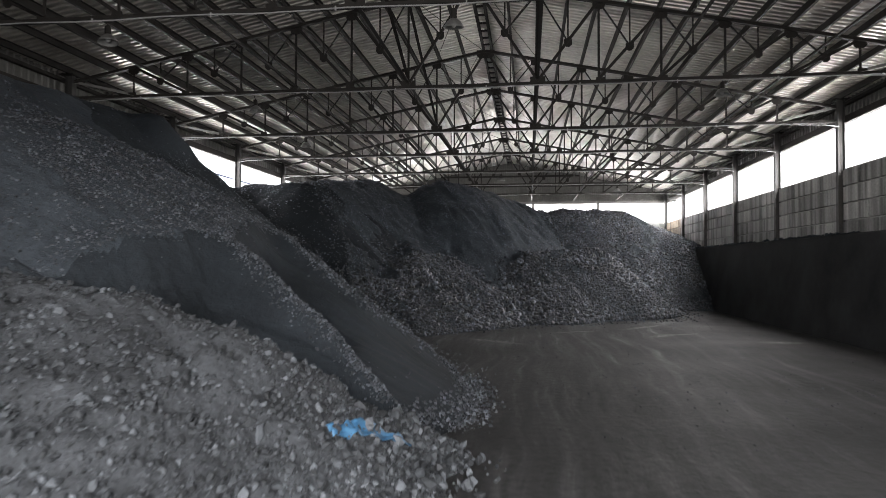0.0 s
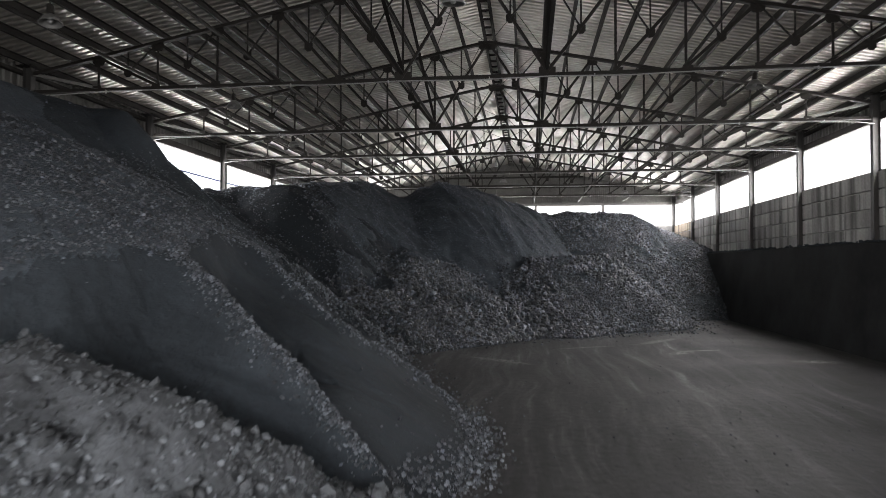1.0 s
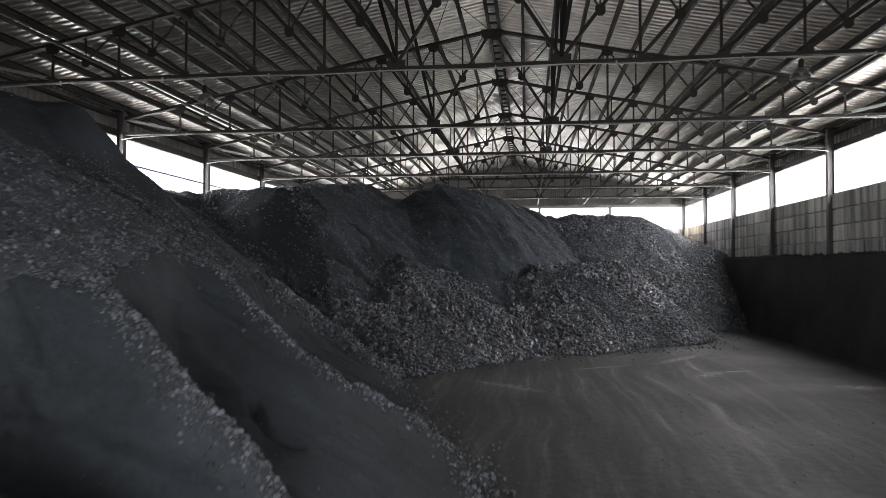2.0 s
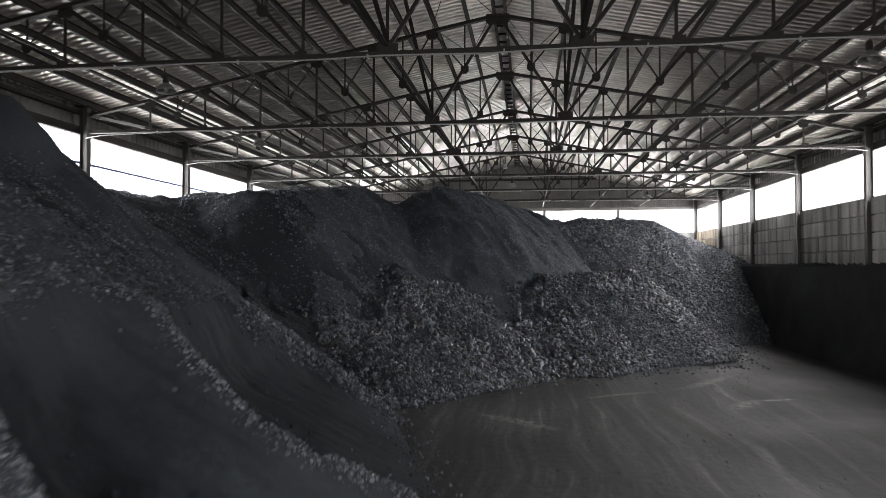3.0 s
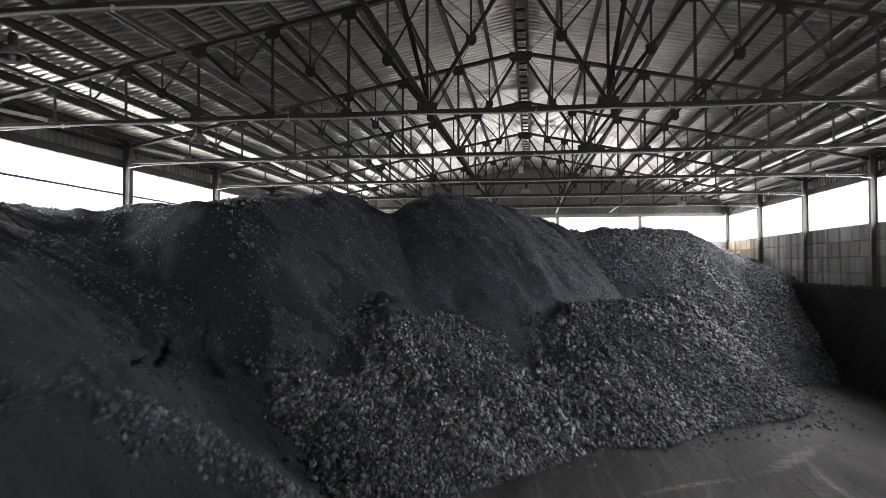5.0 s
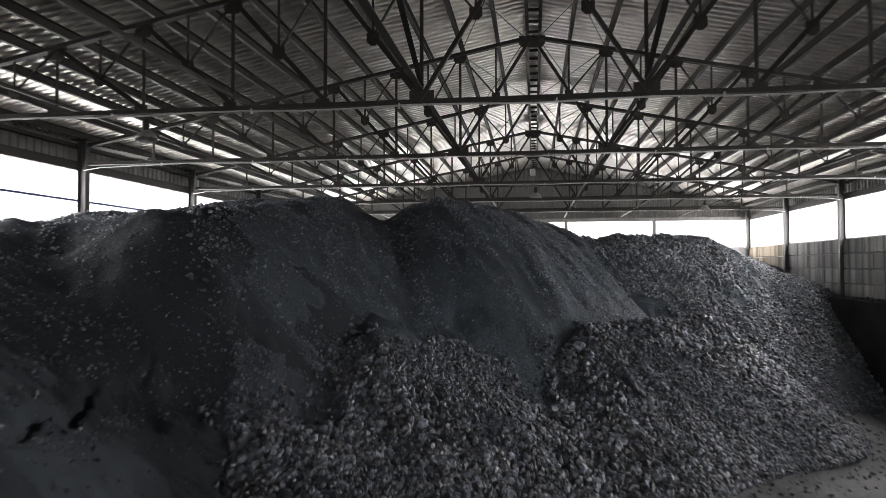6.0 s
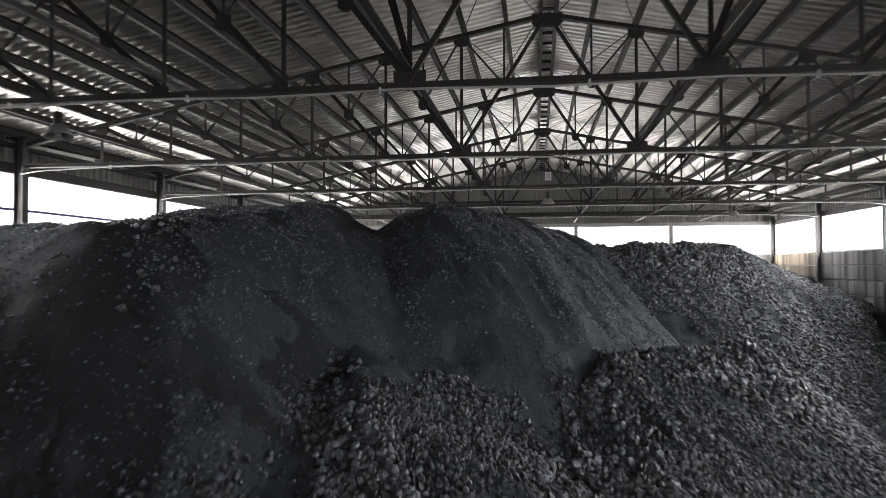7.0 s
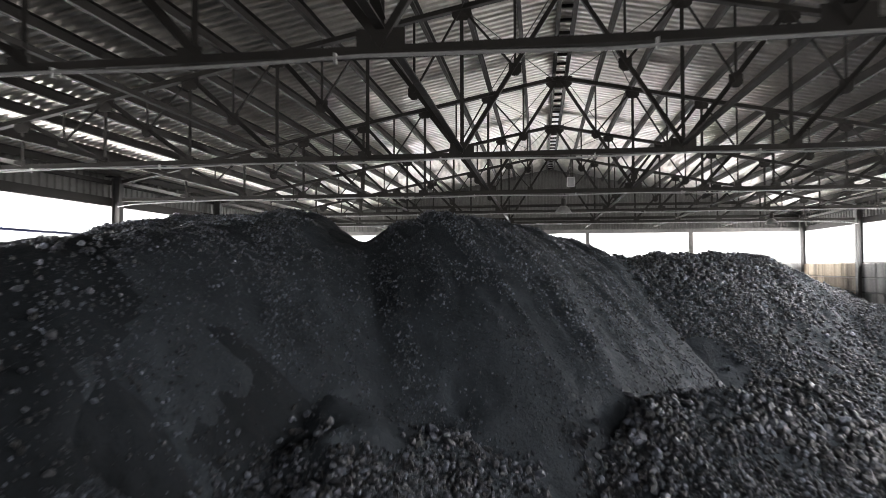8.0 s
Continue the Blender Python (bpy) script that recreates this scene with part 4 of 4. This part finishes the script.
for line, n, spread, big in ((STRIP_A, 2600, 0.11, 0.085), (STRIP_B, 2200, 0.08, 0.08), (STRIP_C, 3800, 0.2, 0.16),
                             ([(-1.2, 9.7), (-0.6, 10.3), (-0.4, 11.5), (-0.55, 13.2), (-1.0, 14.6)], 1500, 0.2, 0.11),
                             ([(-1.0, 14.6), (-1.5, 16.3), (-2.3, 18.5), (-3.1, 20.6), (-3.4, 22.4)], 520, 0.3, 0.11)):
    x, y = along(line, n, spread)
    z = 0.02 + (big - 0.02) * rng.uniform(0, 1, n) ** 2.2
    lump_cloud("rolled_coal", rest_on(x, y, z), z, M_STRIP, heap_left, "dusty lumps that rolled to the foot of the slope")
for near, far, head, *rest in SCOOPS:
    x, y = along([(hx - 0.06, hy) for hy, hx in head], 900, 0.09)
    z = 0.015 + 0.06 * rng.uniform(0, 1, 900) ** 2.5
    lump_cloud("rolled_coal", rest_on(x, y, z), z, M_STRIP, heap_left, "gravel loosened along the edge of a dug bowl", True)
x, y = along([(-3.4, 22.6), (-1.6, 25.2), (0.9, 27.0), (3.9, 29.0), (7.1, 30.6), (8.6, 36), (10.2, 40)], 1500, 0.55)
z = 0.02 + 0.14 * rng.uniform(0, 1, 1500) ** 4
crumbs = lump_cloud("coal_crumbs", rest_on(x, y, z), z, M_LUMP, None, "loose coal crumbs strewn on the floor beside the heaps")
tagged(crumbs, category="coal", kind="stuff")
x, y = rng.uniform(-2.5, 9.5, 1600), rng.uniform(9, 30, 1600)
ok = top_height(x, y) < 0.02
z = 0.012 + 0.05 * rng.uniform(0, 1, 1600) ** 4
grit = lump_cloud("floor_grit", rest_on(x, y, z)[ok], z[ok], M_LUMP, None, "small coal grit scattered over the open floor", True)
tagged(grit, category="coal", kind="stuff")
x, y = rng.uniform(10.45, 11.35, 2600), rng.uniform(8, 47, 2600)
keep = rng.uniform(0, 1, 2600) < patches(x * 0.3, y, 1.6, 71, 0.3, 0.7)
z = (0.03 + 0.15 * rng.uniform(0, 1, 2600) ** 2.5)[keep]
ledge = lump_cloud("ledge_coal", np.stack([x[keep], y[keep], LEDGE + z * 0.2], 1), z, M_MAIN, None, "coal spilt along the ledge of the retaining wall")
tagged(ledge, category="coal", kind="stuff")


# ---- blue plastic sheet caught in the grey heap ----
def plastic_sheet():
    n, m = 46, 14
    u, v = np.meshgrid(np.linspace(0, 1, n), np.linspace(-1, 1, m))
    cx = -1.52 + 0.62 * u + 0.05 * np.sin(u * 9)
    cy = 6.72 + 0.95 * u + 0.06 * np.sin(u * 7 + 1)
    wide = 0.085 * (0.55 + 0.45 * np.sin(np.pi * (0.15 + 0.8 * u))) * (1 + 0.5 * fbm(u * 6, v * 0 + 3, 1.0, 2, 81))
    X, Y = cx + v * wide * 0.85, cy - v * wide * 0.5
    Z = np.maximum(top_height(X, Y), 0) + 0.03 + 0.07 * (fbm(u * 9, v * 2.2, 1.0, 4, 82) + 0.15) + 0.05 * np.exp(-((u - 0.85) / 0.12) ** 2)
    idx = np.arange(n * m).reshape(m, n)
    f = np.stack([idx[:-1, :-1].ravel(), idx[:-1, 1:].ravel(), idx[1:, 1:].ravel(), idx[1:, :-1].ravel()], 1)
    ob = new("plastic_sheet", numpy_mesh("plastic_sheet", np.stack([X.ravel(), Y.ravel(), Z.ravel()], 1), f, M_PLASTIC, True))
    mod = ob.modifiers.new("thickness", "SOLIDIFY")
    mod.thickness = 0.004
    return tagged(ob, "crumpled torn blue plastic sheet lying on the grey slack", "plastic sheet")


plastic_sheet()


# ---- lamps (off) ----
def bell_lamp():
    t = thing("bell_lamp", "unlit enamel bell lamp with a round reflector, hung under a truss", "lamp", "bell lamps")
    part("reflector", Solid().lathe((0, 0, 0), [(0.2, 0.0), (0.205, 0.005), (0.19, 0.03), (0.13, 0.12), (0.07, 0.17), (0.06, 0.17), (0.12, 0.11), (0.18, 0.03), (0.2, 0.0)], 24), M_LAMP, t, "dusty enamel reflector", True)
    part("housing", Solid().lathe((0, 0, 0.16), [(0.0, 0.2), (0.05, 0.2), (0.065, 0.17), (0.065, 0.03), (0.075, 0.0), (0.0, 0.0)], 16), M_STEEL, t, "", True)
    part("bulb", Solid().lathe((0, 0, 0.02), [(0.0, -0.02), (0.03, -0.01), (0.05, 0.03), (0.045, 0.07), (0.025, 0.11), (0.025, 0.15)], 14), M_CONDUIT, t, "dull glass bulb, switched off", True)
    part("hook", Solid().tube([(0, 0, 0.35), (0, 0, 0.42), (0.02, 0, 0.46), (0, 0, 0.5)], 0.012, 6), M_STEEL, t)
    return t


lamp = bell_lamp()
lamp.matrix_basis = pose(-0.95, 13.0, ZB - 0.48, 8, 0, 0)
for x, y in ((-8.2, 13), (-7.67, 19.4), (-8.15, 25.4), (5.7, 19), (-1.0, 37.04), (6.0, 43.04)):
    copy_thing(lamp, pose(x, y, ZB - 0.48, 6, 4, 20 * x))


def floodlight():
    t = thing("floodlight", "small white box floodlight hanging from a truss chord", "lamp")
    t.matrix_basis = pose(XC, 30.9, 0)
    bm = Solid().box((-0.062, -0.05, ZB - 0.55), (0.062, 0.05, ZB - 0.39))
    part("body", bm, M_WHITE, t, "white housing")
    part("cable", Solid().tube([(0, 0, ZB - 0.39), (0.01, 0, ZB - 0.2), (0, 0, ZB)], 0.012, 6), M_STEEL, t)
    part("lens", Solid().box((-0.052, -0.056, ZB - 0.54), (0.052, -0.05, ZB - 0.4)), M_CONDUIT, t, "pale front glass")
    return t


floodlight()


# ---- concrete blocks of the lit wall, bay by bay ----
def block_mesh(length, high=0.57, deep=0.09, b=0.015):
    s = Solid()
    x0, x1 = 0.0, -deep
    a, c = length / 2, high / 2
    s.v = [(x0, -a, -c), (x0, a, -c), (x0, a, c), (x0, -a, c), (x1, -a + b, -c + b), (x1, a - b, -c + b), (x1, a - b, c - b), (x1, -a + b, c - b)]
    s.f = [(4, 7, 6, 5), (0, 4, 5, 1), (1, 5, 6, 2), (2, 6, 7, 3), (3, 7, 4, 0)]
    return s.mesh("block", M_BLOCKS)


BLOCKS = {w: block_mesh(w - 0.03) for w in (2.4, 1.8, 1.2)}
BEIGE = {w: me.copy() for w, me in BLOCKS.items()}
for me in BEIGE.values():
    me.materials[0] = M_BEIGE
wall_right = bpy.data.objects["wall_right"]
lay = random.Random(5)
for y0 in (13, 19, 25, 31, 37, 43, 49):
    for row in range(4):
        widths = [(2.4, 1.2, 2.4), (1.8, 2.4, 1.8), (1.2, 2.4, 2.4), (2.4, 2.4, 1.2)][(row + y0) % 4]
        y = y0
        for w in widths:
            ob = new("block", BLOCKS[w] if y0 < 49 else BEIGE[w])
            ob.parent = wall_right
            ob.matrix_basis = pose(XC + WALL - 0.001 + lay.uniform(0, 0.012), y + w / 2, SILL - 0.33 - 0.6 * row, 0, lay.uniform(-0.4, 0.4), lay.uniform(-0.2, 0.2))
            y += w
